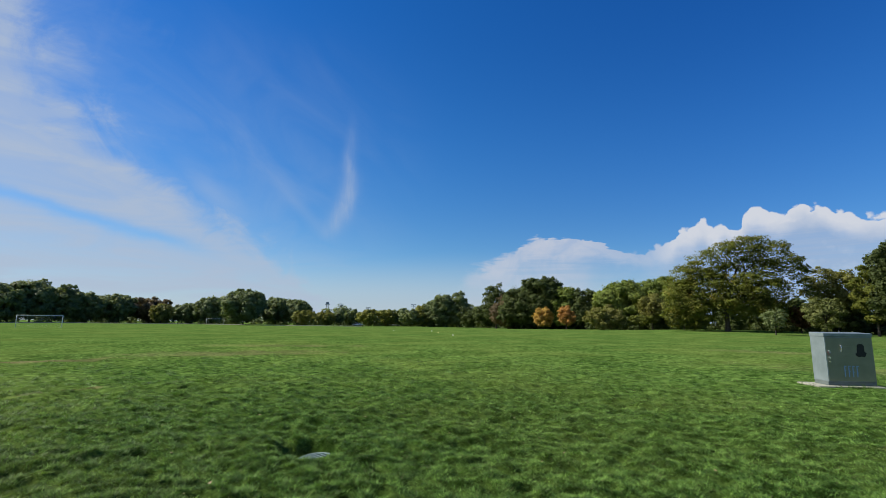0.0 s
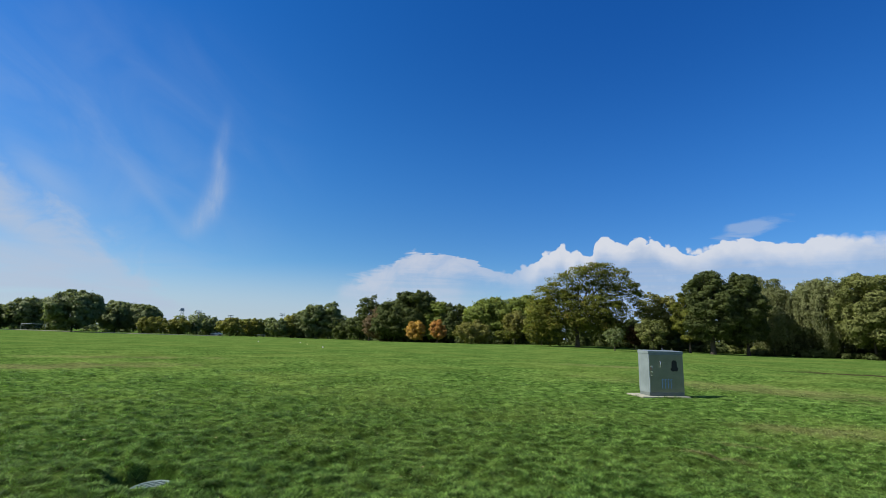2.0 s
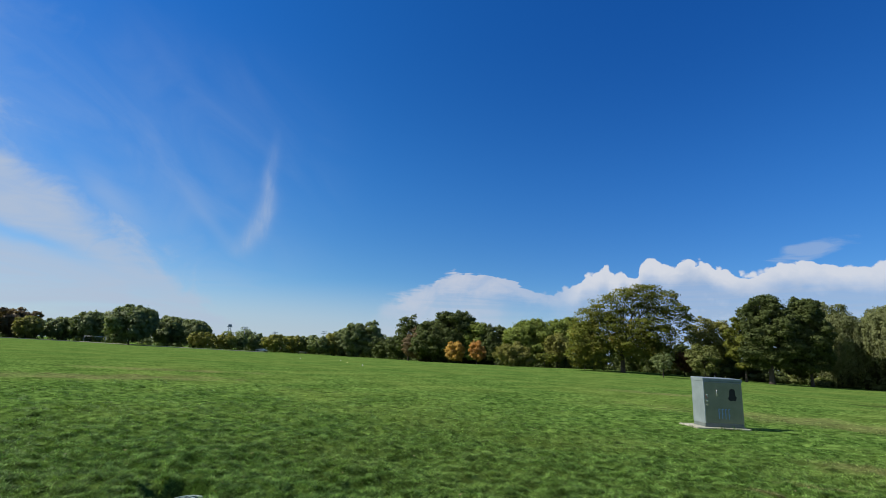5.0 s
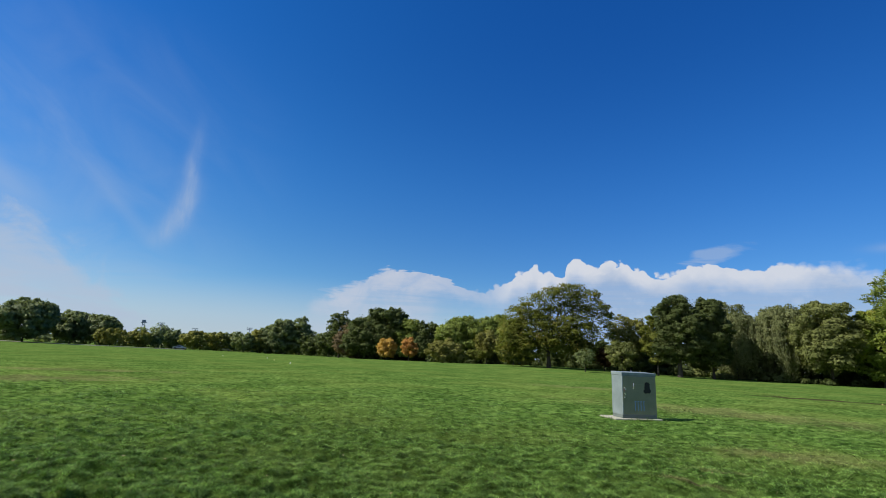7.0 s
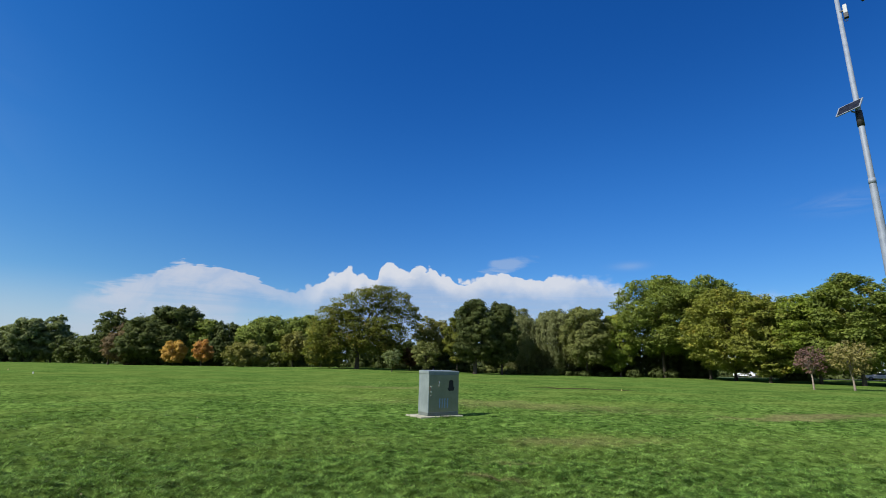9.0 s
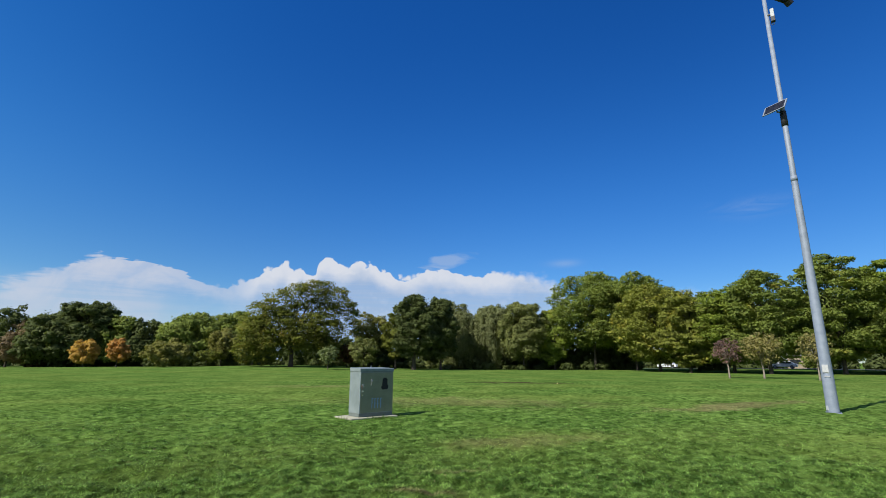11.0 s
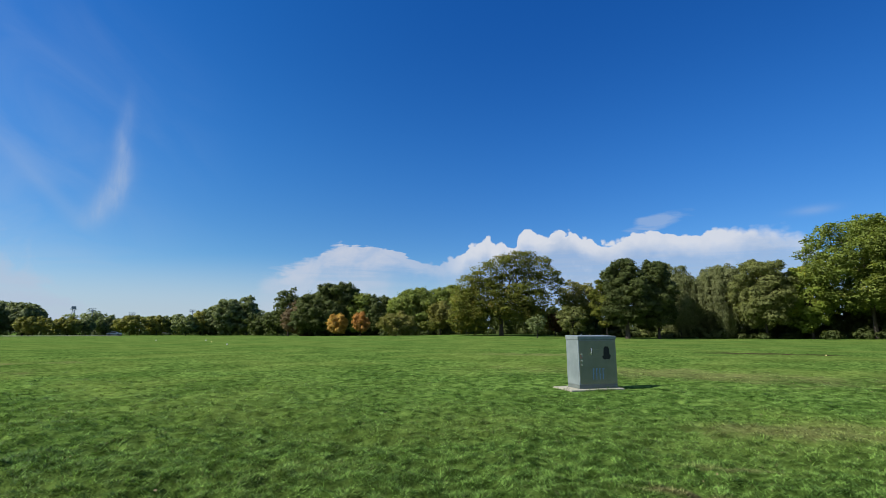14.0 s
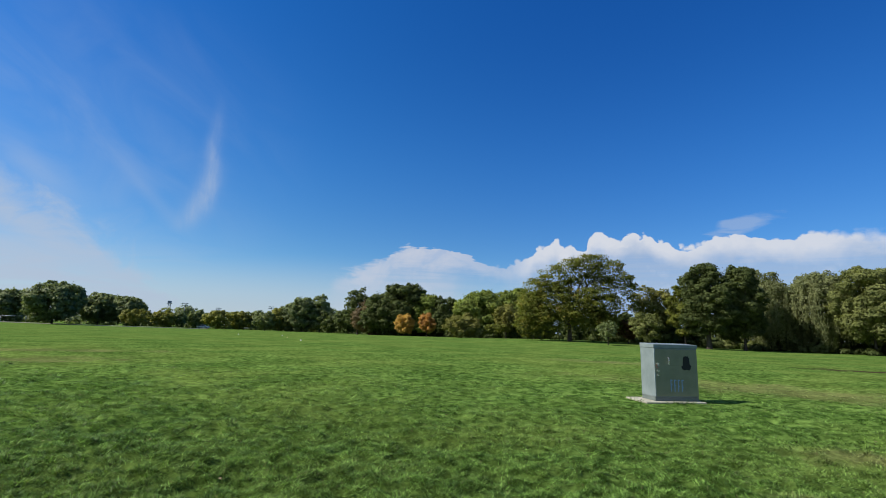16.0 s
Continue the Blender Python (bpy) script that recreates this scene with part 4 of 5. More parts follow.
tree(83.0, 26.0, 12.6, 11.0, 0.9, "bright", GREEN_TREE, kind="tiered", seed=57, dist=85, full=1.5)
tree(81.5, 20.9, 14.4, 10.5, 1.2, "green", GREEN_TREE, kind="tiered", seed=58, dist=83, full=1.5)
tree(87.0, 13.6, 16.6, 10.5, 1.2, "green", GREEN_TREE, kind="tiered", seed=59, dist=87, full=1.5)
tree(92.9, 8.0, 16.2, 9.0, 2.0, "bright", "tall tree with yellowing green leaves", kind="tiered", seed=60, dist=92, full=1.5)
tree(92.0, 0.0, 15.5, 11.0, 2.0, "green", GREEN_TREE, kind="tiered", seed=61, dist=92, full=1.5)
# a second row before the road, added to shade the grass there
for i, (bx, by, top, wide) in enumerate(((104.0, 35.0, 13.0, 10.0), (106.0, 27.5, 12.5, 9.0), (104.5, 19.5, 14.0, 10.0), (107.0, 11.0, 13.0, 10.0), (106.0, 2.5, 13.5, 10.0))):
    tree(bx, by, top, wide, 2.6, "dark", DARK_OAK, seed=70 + i, dist=112, full=0.8)
tree(139.5, 28.0, 3.6, 4.2, 0.0, "green", "rounded green shrub before the park building", seed=80, dist=110, name="shrub", kind="dome")
# young trees in the grass before them
tree(59.0, 18.9, 4.3, 3.0, 1.5, "wine", "young tree with sparse wine-red leaves and pale trunk", seed=62, dist=60, girth=0.085, bark=PALE_BARK, full=0.22, group="young trees")
tree(61.3, 16.3, 4.9, 4.0, 1.4, "cream", "young tree with pale yellow leaves and pale trunk", seed=63, dist=62, girth=0.095, bark=PALE_BARK, full=0.27, group="young trees")
tree(59.4, 11.2, 4.7, 3.2, 1.5, "cream", "young tree with pale yellow leaves and pale trunk", seed=64, dist=59, girth=0.085, bark=PALE_BARK, full=0.22, group="young trees")


def woods(name, label, stops, depth, tall, spacing, leaf, size, seed, full=1.0, lift=0.0):
    """A joined belt of growth along a line of places."""
    rng = np.random.default_rng(seed)
    lobes = []
    for (x0, y0), (x1, y1) in zip(stops, stops[1:]):
        d = math.hypot(x1 - x0, y1 - y0)
        for i in range(max(1, int(d / spacing))):
            f = (i + rng.random()) / max(1, int(d / spacing))
            x, y = x0 + (x1 - x0) * f + rng.normal(0, depth), y0 + (y1 - y0) * f + rng.normal(0, depth)
            h = tall * rng.uniform(0.55, 1.05)
            r = min(spacing * rng.uniform(0.6, 1.0), h * 0.6)
            for z in np.arange(r * 0.4 + lift * 1.6, h - r * 0.5, r * 0.9):
                lobes.append((x + rng.normal(0, 0.4), y + rng.normal(0, 0.4), z + float(rise(x, y)), r, r, r * 0.8))
    area = sum(4 * math.pi * l[3] ** 2 for l in lobes)
    co, toward = leaves_on(rng, lobes, int(min(110000, area * full / (0.62 * size * size))), size)
    ob = part(name, fast_mesh(name, co, 3, toward), LEAF[leaf])
    tagged(ob, label, "woods", kind="stuff")


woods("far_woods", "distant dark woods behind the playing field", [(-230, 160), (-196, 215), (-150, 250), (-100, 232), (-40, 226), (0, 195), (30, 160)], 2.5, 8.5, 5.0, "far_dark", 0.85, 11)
woods("thicket", "dark thicket behind the park trees", [(6, 152), (30, 136), (48, 124), (60, 104), (72, 90), (84, 80), (92, 66), (99, 52)], 1.4, 8.0, 2.4, "dark", 0.6, 12, 1.3)
woods("undergrowth", "low dark undergrowth beneath the trees", [(44, 96), (58, 90), (66, 81), (78, 71), (87, 59)], 1.2, 2.4, 2.0, "dark", 0.34, 13)
woods("undergrowth", "pale green scrub beneath the willows", [(68, 82), (76, 77)], 0.7, 2.6, 1.8, "dull", 0.3, 24, 0.8)
woods("undergrowth", "low scrub beneath the bright trees", [(89, 58), (92, 51)], 1.0, 2.6, 2.2, "dark", 0.34, 14, 0.7)
woods("undergrowth", "dark undergrowth behind the great tree", [(24, 124), (38, 112), (50, 100), (60, 92), (68, 84)], 0.8, 4.6, 1.7, "dark", 0.42, 17, 1.3)
woods("thicket", "dark thicket behind the bright trees", [(88, 70), (96, 58), (101, 48)], 0.8, 8.0, 1.8, "dark", 0.5, 18, 1.3)
woods("hedge", "tall dark hedge beyond the park road", [(142, 74), (134, 52), (131, 36), (134, 33)], 0.8, 5.5, 2.2, "dark", 0.6, 19, 1.2)
woods("hedge", "tall dark hedge beside the park building", [(140, 24.5), (142, 8), (148, -14)], 0.8, 5.5, 2.2, "dark", 0.6, 20, 1.2)
woods("far_woods", "distant dark woods beyond the park road", [(170, 75), (166, 40), (165, 0), (172, -45)], 1.5, 10.0, 3.6, "dark", 0.8, 23, 1.3)
woods("thicket", "dark thicket along the park road", [(100, 38.5), (97, 31)], 1.0, 7.0, 3.0, "dark", 0.5, 15)
woods("thicket", "green thicket of shrubs behind the young trees", [(94, 29), (97, 22), (99, 14), (101, 4), (100, -6)], 1.2, 9.5, 3.0, "green", 0.5, 16, 1.0, 2.4)


# ---- the cabinet ----
def place_on(bm, m):
    bmesh.ops.transform(bm, matrix=m, verts=bm.verts)
    return bm


def make_cabinet():
    w, d, h = 1.19, 0.60, 1.39
    root = thing("utility_cabinet", pose(9.13, 12.43, 0.04, 0, 0, -1.0), "grey-green metal utility cabinet, door spray-painted, standing on concrete pad", "cabinet")
    part("plinth", box(w - 0.012, d - 0.012, 0.10, w / 2, d / 2, 0.0, 0.004), CABINET_PLINTH, root, "dark grey base skirt")
    part("body", box(w, d, h - 0.19, w / 2, d / 2, 0.10, 0.012), CABINET_SHELL, root, "pale grey aluminium shell")
    # the cap overhangs a little and slopes to the back
    cap = box(w + 0.02, d + 0.03, 0.10, w / 2, d / 2 - 0.004, h - 0.10, 0.012)
    for v in cap.verts:
        if v.co.z > h - 0.05:
            v.co.z += 0.022 * (v.co.y / d) - 0.004
    part("lid", cap, CABINET_SHELL, root, "overhanging pale grey lid")
    door = part("door", box(w - 0.05, 0.022, h - 0.25, w / 2 + 0.004, -0.011, 0.125, 0.003), CABINET_PAINT, root, "green-grey painted door with graffiti")
    part("door_rim", box(0.030, 0.020, h - 0.22, 0.014, -0.010, 0.11, 0.005), LIGHT_EDGE, root, "pale worn corner edge")
    # police door: a shallow raised plate
    part("small_door", box(0.22, 0.008, 0.16, 0.535, -0.026, 0.87, 0.003), CABINET_PAINT, door)
    grip = tube([[((0.36, -0.024, 0.90), 0.011), ((0.375, -0.06, 0.905), 0.011), ((0.375, -0.062, 0.98), 0.011), ((0.375, -0.06, 1.055), 0.011), ((0.36, -0.024, 1.06), 0.011)]], 8)
    part("handle", grip, CHROME, door, "small chrome pull handle")
    part("handle_plate", box(0.05, 0.006, 0.05, 0.385, -0.025, 0.88, 0.002), CHROME, door)
    for z, s in ((0.90, 0.055), (0.73, 0.060), (0.62, 0.045)):
        lock = bmesh.new()
        bmesh.ops.create_cone(lock, cap_ends=True, segments=16, radius1=s / 2, radius2=s / 2.4, depth=0.03)
        part("lock", place_on(lock, pose(0.085, -0.035, z, 90)), CHROME, door, "round metal lock")
    for x, z, mat in ((0.06, 0.855, RED_STICKER), (0.11, 0.85, WHITE_STICKER), (0.075, 0.80, RED_STICKER)):
        part("sticker", box(0.045, 0.003, 0.03, x, -0.0235, z), mat, door)
    # black sprayed block with drips
    rng = random.Random(4)
    blob = bmesh.new()
    ring = []
    for i in range(40):
        a = 2 * math.pi * i / 40
        sx = 0.095 * math.copysign(abs(math.cos(a)) ** 0.55, math.cos(a)) * (1.0 + (0.45 if math.sin(a) < -0.3 else 0.0))
        sz = 0.17 * math.copysign(abs(math.sin(a)) ** 0.6, math.sin(a))
        ring.append(blob.verts.new((0.865 + sx + rng.uniform(-0.012, 0.012), 0, 0.935 + sz + rng.uniform(-0.018, 0.012))))
    face = blob.faces.new(ring)
    ext = bmesh.ops.extrude_face_region(blob, geom=[face])
    bmesh.ops.translate(blob, vec=(0, -0.006, 0), verts=[v for v in ext["geom"] if isinstance(v, bmesh.types.BMVert)])
    bmesh.ops.recalc_face_normals(blob, faces=blob.faces)
    part("black_paint_patch", place_on(blob, Matrix.Translation((0, -0.0235, 0))), BLACK_PAINT, door, "black spray paint block with ragged edge")
    # blue strokes that cannot be read
    for i in range(4):
        x = 0.425 + i * 0.100
        stroke = box(0.022, 0.004, 0.29, x, -0.0236, 0.235)
        box(0.055, 0.004, 0.02, x + 0.02, -0.0236, 0.50, bm=stroke)
        box(0.04, 0.004, 0.018, x + 0.015, -0.0236, 0.39 - 0.02 * i, bm=stroke)
        part("blue_stroke", stroke, BLUE_PAINT, door)
    pad = box(1.62, 0.98, 0.16, 0, 0, 0, 0.02)
    ob = part("concrete_pad", pad, CONCRETE, None, at=pose(9.60, 12.74, -0.12, 0, 0, -1.0))
    tagged(ob, "low weathered concrete slab under the utility cabinet", "concrete pad")


make_cabinet()


# ---- drain cover in the grass ----
def make_drain():
    z = float(rise(*HOLE)) - 0.165
    root = thing("drain_cover", pose(HOLE[0] + 0.05, HOLE[1] - 0.01, z + 0.05, 1, -5) @ pose(0, 0, 0, 0, 0, 50) @ Matrix.Scale(0.82, 4), "round weathered green drain grate sunk in the grass", "drain cover")
    disc = bmesh.new()
    bmesh.ops.create_cone(disc, cap_ends=True, segments=40, radius1=0.25, radius2=0.25, depth=0.03)
    part("soil_bed", place_on(disc, Matrix.Translation((0, 0, -0.06))), SOIL, root, "dark soil beneath the grate")
    ring = tube([[((0.235 * math.cos(a), 0.235 * math.sin(a), 0.004), 0.016) for a in np.linspace(0, 2 * math.pi, 41)]], 6)
    part("rim", ring, GRATE, root)
    for k in range(-3, 4):
        half = math.sqrt(max(0.0, 0.225 ** 2 - (k * 0.068) ** 2))
        part("grate_bar", box(0.016, 2 * half, 0.02, k * 0.068, 0, -0.004, 0.003), GRATE, root)
    for k in range(-2, 3):
        half = math.sqrt(max(0.0, 0.225 ** 2 - (k * 0.085) ** 2))
        part("cross_bar", box(2 * half, 0.018, 0.018, 0, k * 0.085, -0.001, 0.003), GRATE, root)


make_drain()


# ---- the light pole ----
def make_pole():
    # the pole's own x points across the view of it, its y away from the path
    root = thing("floodlight_pole", pose(22.3, 3.77, 0.0, 0, 0, -78) @ pose(0, 0, 0, 0, 0.4, 0), "tall tapered galvanised steel floodlight pole with a solar panel", "light pole")
    top = 16.65
    part("base_plate", box(0.44, 0.44, 0.04, 0, 0, -0.02, 0.003), STEEL, root)
    part("shaft", tube([[((0, 0, 0), 0.185), ((0, 0, 0.05), 0.182), ((0, 0, 8.35), 0.106), ((0, 0, 8.42), 0.098), ((0, 0, top), 0.068)]], 24), STEEL, root)
    part("joint_band", tube([[((0, 0, 8.28), 0.112), ((0, 0, 8.48), 0.108)]], 24), STEEL, root)
    part("black_band", tube([[((0, 0, 10.55), 0.111), ((0, 0, 11.16), 0.107)]], 24), BLACK_BAND, root, "black wrapped band")
    part("notice", box(0.17, 0.02, 0.26, -0.03, -0.178, 1.32, 0.003), WHITE_STICKER, root, "white notice plate")
    part("notice_bar", box(0.16, 0.018, 0.03, -0.01, -0.182, 1.18, 0.003), WHITE_STICKER, root)
    part("hand_hole_cover", box(0.09, 0.03, 0.15, -0.15, -0.105, 0.08, 0.006, turn=pose(0, 0, 0, 0, 0, -55)), LIGHT_BOX, root)
    # solar panel, tilted to the sky
    tilt = pose(-0.22, -0.20, 11.30, 0, 0, -30) @ pose(0, 0, 0, 58)
    frame_bm = box(0.84, 0.50, 0.04, 0, 0, 0, 0.004)
    panel = part("solar_panel", place_on(frame_bm, tilt), STEEL, root, "small framed solar panel")
    for i in range(6):
        for j in range(3):
            part("solar_cell", place_on(box(0.122, 0.141, 0.006, -0.3125 + i * 0.125, -0.145 + j * 0.145, 0.038), tilt), CELL, panel)
    part("panel_bracket", tube([[((0, 0, 11.1), 0.03), ((-0.2, -0.06, 11.2), 0.03)], [((0, 0, 11.46), 0.025), ((-0.3, -0.02, 11.34), 0.025)]], 8), STEEL, root)
    # control box near the top
    cbox = part("control_box", box(0.13, 0.13, 0.38, 0.19, -0.05, 15.31, 0.015), LIGHT_BOX, root, "pale control box with dark lower end")
    part("box_foot", box(0.15, 0.15, 0.22, 0.19, -0.05, 15.10, 0.015), BLACK_METAL, cbox)
    part("box_cable", tube([[((0.19, -0.05, 15.11), 0.012), ((0.22, -0.05, 14.98), 0.012), ((0.15, -0.05, 14.96), 0.012), ((0.10, -0.02, 15.10), 0.012)]], 6), BLACK_METAL, cbox)
    part("box_arm", box(0.20, 0.06, 0.06, 0.10, -0.04, 15.43, 0.005), BLACK_METAL, root)
    # cross arm with floodlights
    part("cross_arm", tube([[((-0.26, -0.22, 16.62), 0.055), ((0.66, 0.56, 16.22), 0.055)], [((0.0, 0.0, 16.3), 0.07), ((0.0, 0.0, 16.75), 0.07)]], 10), BLACK_METAL, root)
    for x, y, z, turn in ((0.74, 0.60, 16.30, 40), (0.50, 0.30, 16.62, 15), (0.20, 0.02, 16.80, -20)):
        m = pose(x, y, z, 0, 0, turn) @ pose(0, 0, 0, 0, 55, 0)
        lamp = part("floodlight", place_on(box(0.34, 0.28, 0.13, 0.1, 0, -0.05, 0.02), m), BLACK_METAL, root, "dark floodlight head")
        part("lens", place_on(box(0.28, 0.22, 0.012, 0.1, 0, 0.082, 0.003), m), LIGHT_BOX, lamp)
        part("yoke", place_on(box(0.05, 0.32, 0.05, -0.05, 0, -0.04, 0.004), m), BLACK_METAL, lamp)


make_pole()


# ---- playing field ----
def make_goal(x, y, turn, wide, tall, label):
    root = thing("football_goal", pose(x, y, float(rise(x, y)), 0, 0, turn), label, "football goal", "football goals")
    r = 0.06
    part("post", tube([[((0, 0, 0), r), ((0, 0, tall), r)]], 10), WHITE_PAINT, root)
    part("post", tube([[((wide, 0, 0), r), ((wide, 0, tall), r)]], 10), WHITE_PAINT, root)
    part("crossbar", tube([[((-r, 0, tall), r), ((wide + r, 0, tall), r)]], 10), WHITE_PAINT, root)
    for px in (0, wide):
        part("back_stay", tube([[((px, 0, tall), 0.03), ((px, 0.8, tall), 0.03), ((px, 2.0, 0.05), 0.03), ((px, 0, 0.05), 0.03)]], 8), WHITE_PAINT, root)
    cords = []
    for i in range(25):
        px = wide * i / 24
        cords.append([((px, 0.8, tall), 0.003), ((px, 1.4, tall * 0.5), 0.003), ((px, 2.0, 0.05), 0.003)])
    for j in range(8):
        f = j / 7
        cords.append([((0, 0.8 + 1.2 * f, tall * (1 - f)), 0.003), ((wide, 0.8 + 1.2 * f, tall * (1 - f)), 0.003)])
    part("net", tube(cords, 3), NET, root, "thin white goal net")


make_goal(-95.5, 84.3, 49, 7.32, 2.44, "white football goal with a thin net on the grass")
make_goal(-134.0, 208.0, 32, 7.32, 2.44, "distant white football goal before the trees")


def make_marker(x, y, tall, mat, label):
    cone = bmesh.new()
    bmesh.ops.create_cone(cone, cap_ends=True, segments=14, radius1=0.45 * tall, radius2=0.10 * tall, depth=tall)
    bmesh.ops.translate(cone, vec=(0, 0, tall / 2 + 0.03), verts=cone.verts)
    box(tall, tall, 0.03, 0, 0, 0.0, 0.005, bm=cone)
    ob = part("field_marker", cone, mat, None, at=Matrix.Translation((x, y, float(lie(np.array(x), np.array(y))))))
    tagged(ob, label, "marker cone", "field markers")


make_marker(-12.1, 89.7, 0.15, WHITE_PAINT, "small white marker cone on the grass")
make_marker(-9.2, 76.0, 0.15, SIGN_YELLOW, "small pale yellow marker cone on the grass")
make_marker(-5.5, 62.0, 0.15, WHITE_PAINT, "small white marker cone on the grass")
make_marker(-20.0, 92.0, 0.15, WHITE_PAINT, "small white marker cone on the grass")
make_marker(33.2, 22.6, 0.06, SIGN_YELLOW, "small pale yellow marker cone on the grass")
make_marker(55.5, 83.0, 0.5, WHITE_PAINT, "white marker beneath the trees")
make_marker(56.8, 82.0, 0.55, SIGN_YELLOW, "pale yellow marker beneath the trees")


def make_light_tower(x, y, tall, label, lattice=False):
    root = thing("light_tower", pose(x, y, -0.2, 0, 0, 15), label, "light tower", "sports light towers")
    if lattice:
        for dx in (-0.5, 0.5):
            for dy in (-0.5, 0.5):
                part("leg", tube([[((dx * 1.8, dy * 1.8, 0), 0.12), ((dx, dy, tall), 0.10)]], 6), STEEL, root)
        for i in range(7):
            z0, z1 = tall * i / 7, tall * (i + 1) / 7
            part("brace", tube([[((-0.7, -0.6, z0), 0.06), ((0.7, -0.6, z1), 0.06)], [((0.7, -0.6, z0), 0.06), ((-0.7, -0.6, z1), 0.06)]], 5), STEEL, root)
        part("platform", box(2.6, 2.2, 0.3, 0, 0, tall, 0.03), STEEL, root)
        part("tank", box(1.8, 1.6, 1.1, 0, 0, tall + 0.4, 0.1), STEEL, root)
        return
    part("mast", tube([[((0, 0, 0), 0.22), ((0, 0, tall), 0.12)]], 8), STEEL, root)
    for k in range(2):
        part("rail", box(2.6, 0.1, 0.12, 0, 0, tall - 0.9 + k * 0.8, 0.01), STEEL, root)
        # heads in pale steel: distance haze put into their colour
        for i in range(4):
            part("lamp_head", box(0.34, 0.3, 0.34, -1.0 + i * 0.66, -0.2, tall - 0.85 + k * 0.8, 0.05), STEEL, root)


make_light_tower(-102.3, 280.0, 12.4, "grey lattice tower behind the trees", True)
make_light_tower(-75.7, 226.0, 10.6, "tall sports light mast with a bank of lamps")
make_light_tower(-68.2, 249.0, 9.8, "tall sports light mast with a bank of lamps")
make_light_tower(-42.9, 244.4, 11.2, "tall sports light mast with a bank of lamps")


# ---- road, path, vehicles and building beyond ----
def strip(name, stops, wide, mat, label, category, lift=0.02):
    """A paved strip that follows the lie of the land."""
    pts = []
    for (x0, y0), (x1, y1) in zip(stops, stops[1:]):
        for i in range(20):
            pts.append((x0 + (x1 - x0) * i / 20, y0 + (y1 - y0) * i / 20))
    pts.append(stops[-1])
    verts, faces = [], []
    for i, (x, y) in enumerate(pts):
        a, b = pts[max(0, i - 1)], pts[min(len(pts) - 1, i + 1)]
        way = Vector((b[0] - a[0], b[1] - a[1])).normalized()
        side = Vector((-way.y, way.x)) * wide / 2
        for s, drop in ((-1, -0.3), (-1, lift), (1, lift), (1, -0.3)):
            px, py = x + side.x * s, y + side.y * s
            verts.append((px, py, float(rise(px, py)) + drop))
        if i:
            for k in range(3):
                faces.append((4 * i - 4 + k, 4 * i - 3 + k, 4 * i + 1 + k, 4 * i + k))
    ob = part(name, mesh_of(name, verts, faces), mat)
    tagged(ob, label, category, kind="structure")


strip("road", [(140, 90), (124, 50), (121, 28), (124, -10), (140, -60)], 7.0, ASPHALT, "grey asphalt park road behind the trees", "road")
strip("path", [(-240, 120), (-170, 172), (-130, 200), (-80, 184), (-52, 182)], 2.2, GRAVEL, "pale path along the far edge of the field", "path", 0.22)


def make_car(x, y, z, turn, label, van=False):
    root = thing("car", pose(x, y, z, 0, 0, turn), label, "car", "parked cars")
    hood = 1.0 if van else 0.95
    roof = 2.0 if van else 1.46
    body = bmesh.new()
    outline = [(-2.25, 0.35), (2.25, 0.35), (2.3, 0.62), (2.2, 0.86), (1.2, hood), (-1.6, hood + 0.02), (-2.2, 0.95), (-2.3, 0.6)]
    cabin = [(1.25, hood - 0.01), (0.55 if not van else 1.0, roof - 0.04), (0.2, roof), (-1.1 if not van else -2.1, roof - 0.02), (-1.85 if not van else -2.22, hood)]
    for pts, half in ((outline, 0.88), (cabin, 0.74)):
        ring = [body.verts.new((px, -half, pz)) for px, pz in pts]
        f = body.faces.new(ring)
        ext = bmesh.ops.extrude_face_region(body, geom=[f])
        bmesh.ops.translate(body, vec=(0, 2 * half, 0), verts=[v for v in ext["geom"] if isinstance(v, bmesh.types.BMVert)])
    bmesh.ops.recalc_face_normals(body, faces=body.faces)
    bmesh.ops.bevel(body, geom=body.edges[:], offset=0.05, segments=2, profile=0.5, affect="EDGES")
    shell = part("body", body, CAR_WHITE, root)
    for s in (-1, 1):
        for x0, x1 in ((-1.45, -0.55), (-0.48, 0.5)):
            pane = bmesh.new()
            top = roof - 0.12
            ring = [pane.verts.new(v) for v in ((x0, s * 0.745, hood + 0.05), (x1 + 0.25, s * 0.745, hood + 0.05), (x1, s * 0.745, top), (x0 + 0.12, s * 0.745, top))]
            f = pane.faces.new(ring)
            ext = bmesh.ops.extrude_face_region(pane, geom=[f])
            bmesh.ops.translate(pane, vec=(0, s * 0.012, 0), verts=[v for v in ext["geom"] if isinstance(v, bmesh.types.BMVert)])
            bmesh.ops.recalc_face_normals(pane, faces=pane.faces)
            part("window", pane, CAR_GLASS, shell)
    for px in (-1.4, 1.4):
        for s in (-1, 1):
            wheel = bmesh.new()
            bmesh.ops.create_cone(wheel, cap_ends=True, segments=20, radius1=0.33, radius2=0.33, depth=0.22)
            bmesh.ops.bevel(wheel, geom=wheel.edges[:], offset=0.03, segments=1, affect="EDGES")
            w = part("wheel", place_on(wheel, pose(px, s * 0.80, 0.33, 90)), TYRE, root, "black tyre")
            rim = bmesh.new()
            bmesh.ops.create_cone(rim, cap_ends=True, segments=16, radius1=0.20, radius2=0.18, depth=0.04)
            part("rim", place_on(rim, pose(px, s * 0.915, 0.33, 90)), STEEL, w)
    for s in (-1, 1):
        part("headlight", box(0.05, 0.3, 0.12, 2.27, s * 0.6, 0.66, 0.015), LIGHT_BOX, root)


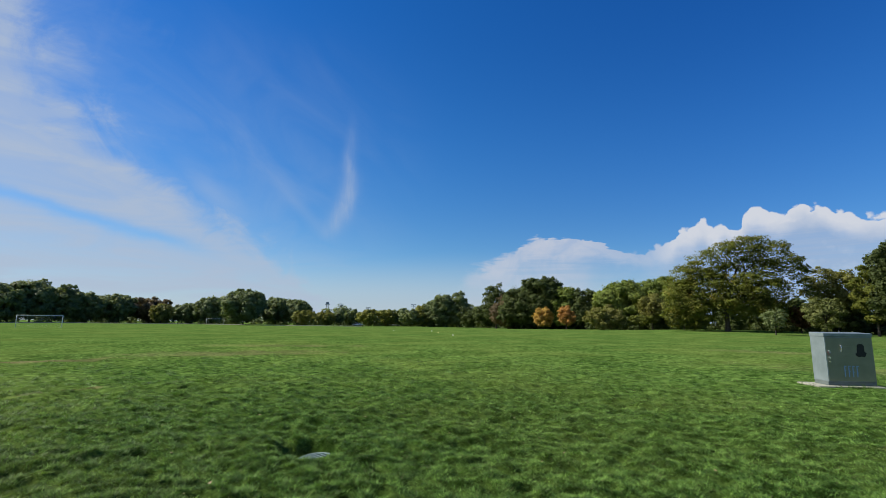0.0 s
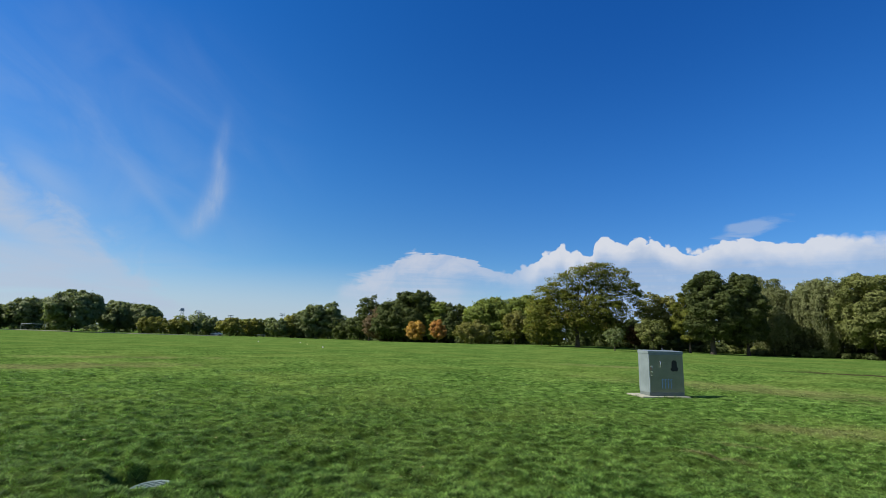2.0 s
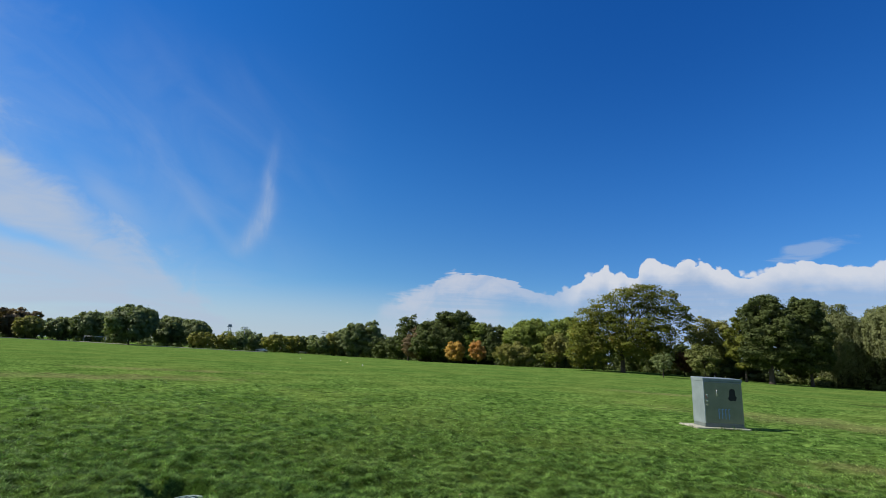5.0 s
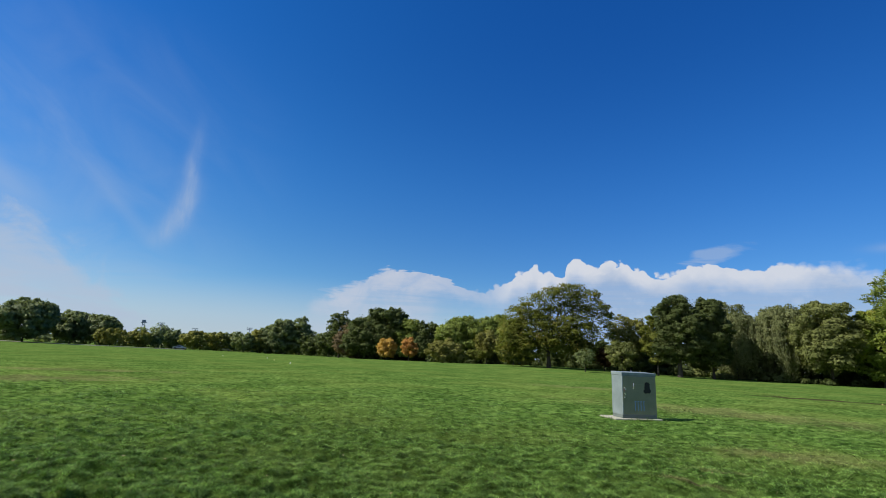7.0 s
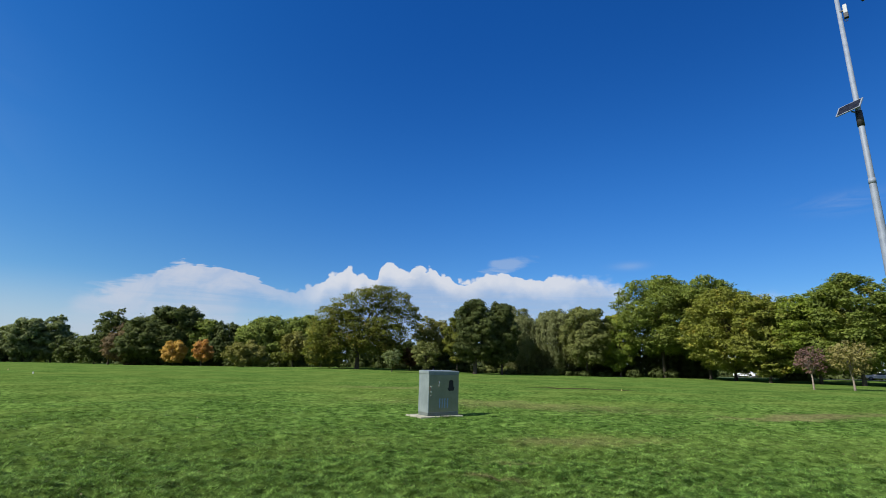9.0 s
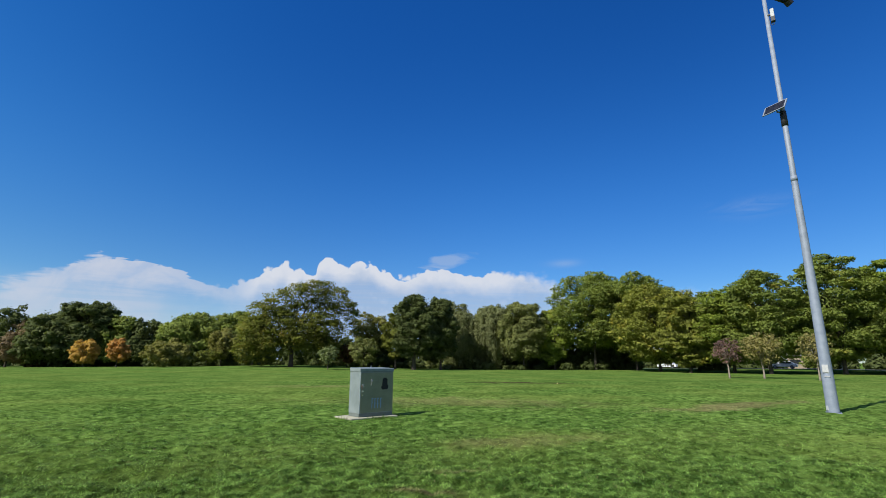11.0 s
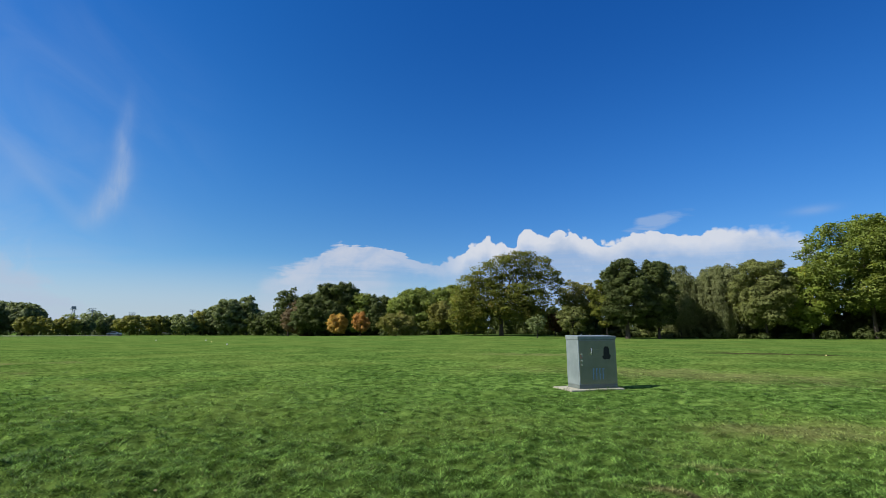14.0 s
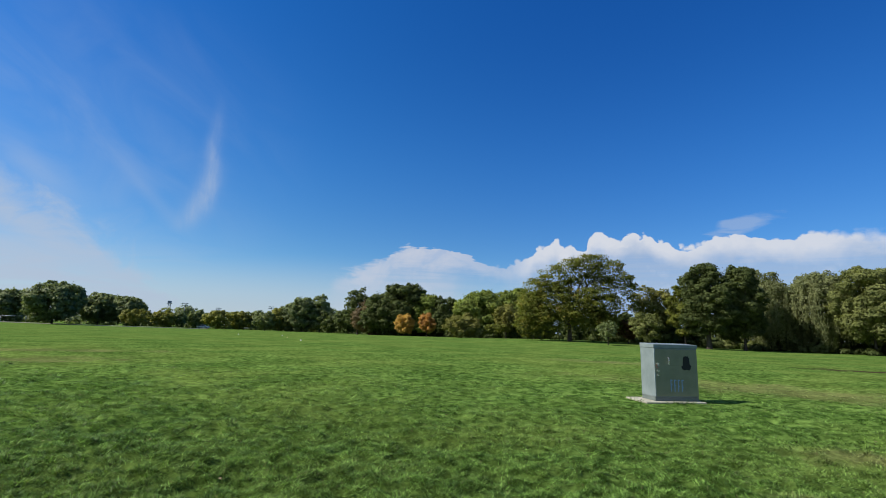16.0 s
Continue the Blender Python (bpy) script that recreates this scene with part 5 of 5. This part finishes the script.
make_car(119.8, 28.6, float(rise(119.8, 28.6)) + 0.02, 98, "white car parked on the road behind the trees")
make_car(123.6, 53.9, float(rise(123.6, 53.9)) + 0.02, 95, "white car parked on the road behind the trees")
make_car(-62.0, 209.0, 0.0, 5, "white car parked beneath distant trees")
make_car(-44.5, 207.0, 0.0, 8, "white car parked beneath distant trees")


def make_building():
    root = thing("park_building", pose(146, 28.2, 0.0, 0, 0, 90), "low beige brick park building with a flat roof", "building")
    wall = part("wall", box(9.6, 9, 3.4, 0, 0, -0.2), BRICK, root)
    part("roof", box(10.4, 10, 0.4, 0, 0, 3.2, 0.04), ROOFING, root, "dark flat roof edge")
    for i in range(2):
        x = -2.6 + i * 5.8
        win = part("window", box(2.2, 0.06, 1.1, x, 4.50, 1.3, 0.01), CAR_GLASS, root)
        part("sill", box(2.4, 0.14, 0.1, x, 4.54, 1.18, 0.01), CONCRETE, win)
    part("door", box(1.1, 0.08, 2.1, 0.4, 4.50, 0.0, 0.01), ROOFING, root, "dark door")


make_building()


# ---- small things on the lawn ----
def make_leaves():
    rng = np.random.default_rng(21)
    count = 90
    r = 4.5 + 26 * rng.random(count) ** 1.3
    a = radians(-50) + rng.random(count) * radians(136)
    x, y = 0.8 + r * np.sin(a), -0.4 + r * np.cos(a)
    z = lie(x, y) + 0.05
    s = 0.012 + 0.016 * rng.random(count)
    t = rng.random(count) * 6.283
    u = np.stack([np.cos(t), np.sin(t), rng.normal(0, 0.35, count)], 1) * s[:, None]
    v = np.stack([-np.sin(t), np.cos(t), rng.normal(0, 0.35, count)], 1) * s[:, None] * 0.7
    p = np.stack([x, y, z], 1)
    curl = np.stack([np.zeros(count), np.zeros(count), s * 0.4], 1)
    co = np.stack([p - u + curl, p - v, p + u + curl, p + v], 1).reshape(-1, 3)
    ob = part("fallen_leaves", fast_mesh("fallen_leaves", co, 4), FADED)
    tagged(ob, "scattered pale tan fallen leaves on the grass", "fallen leaves", kind="stuff")


make_leaves()
make_grass()
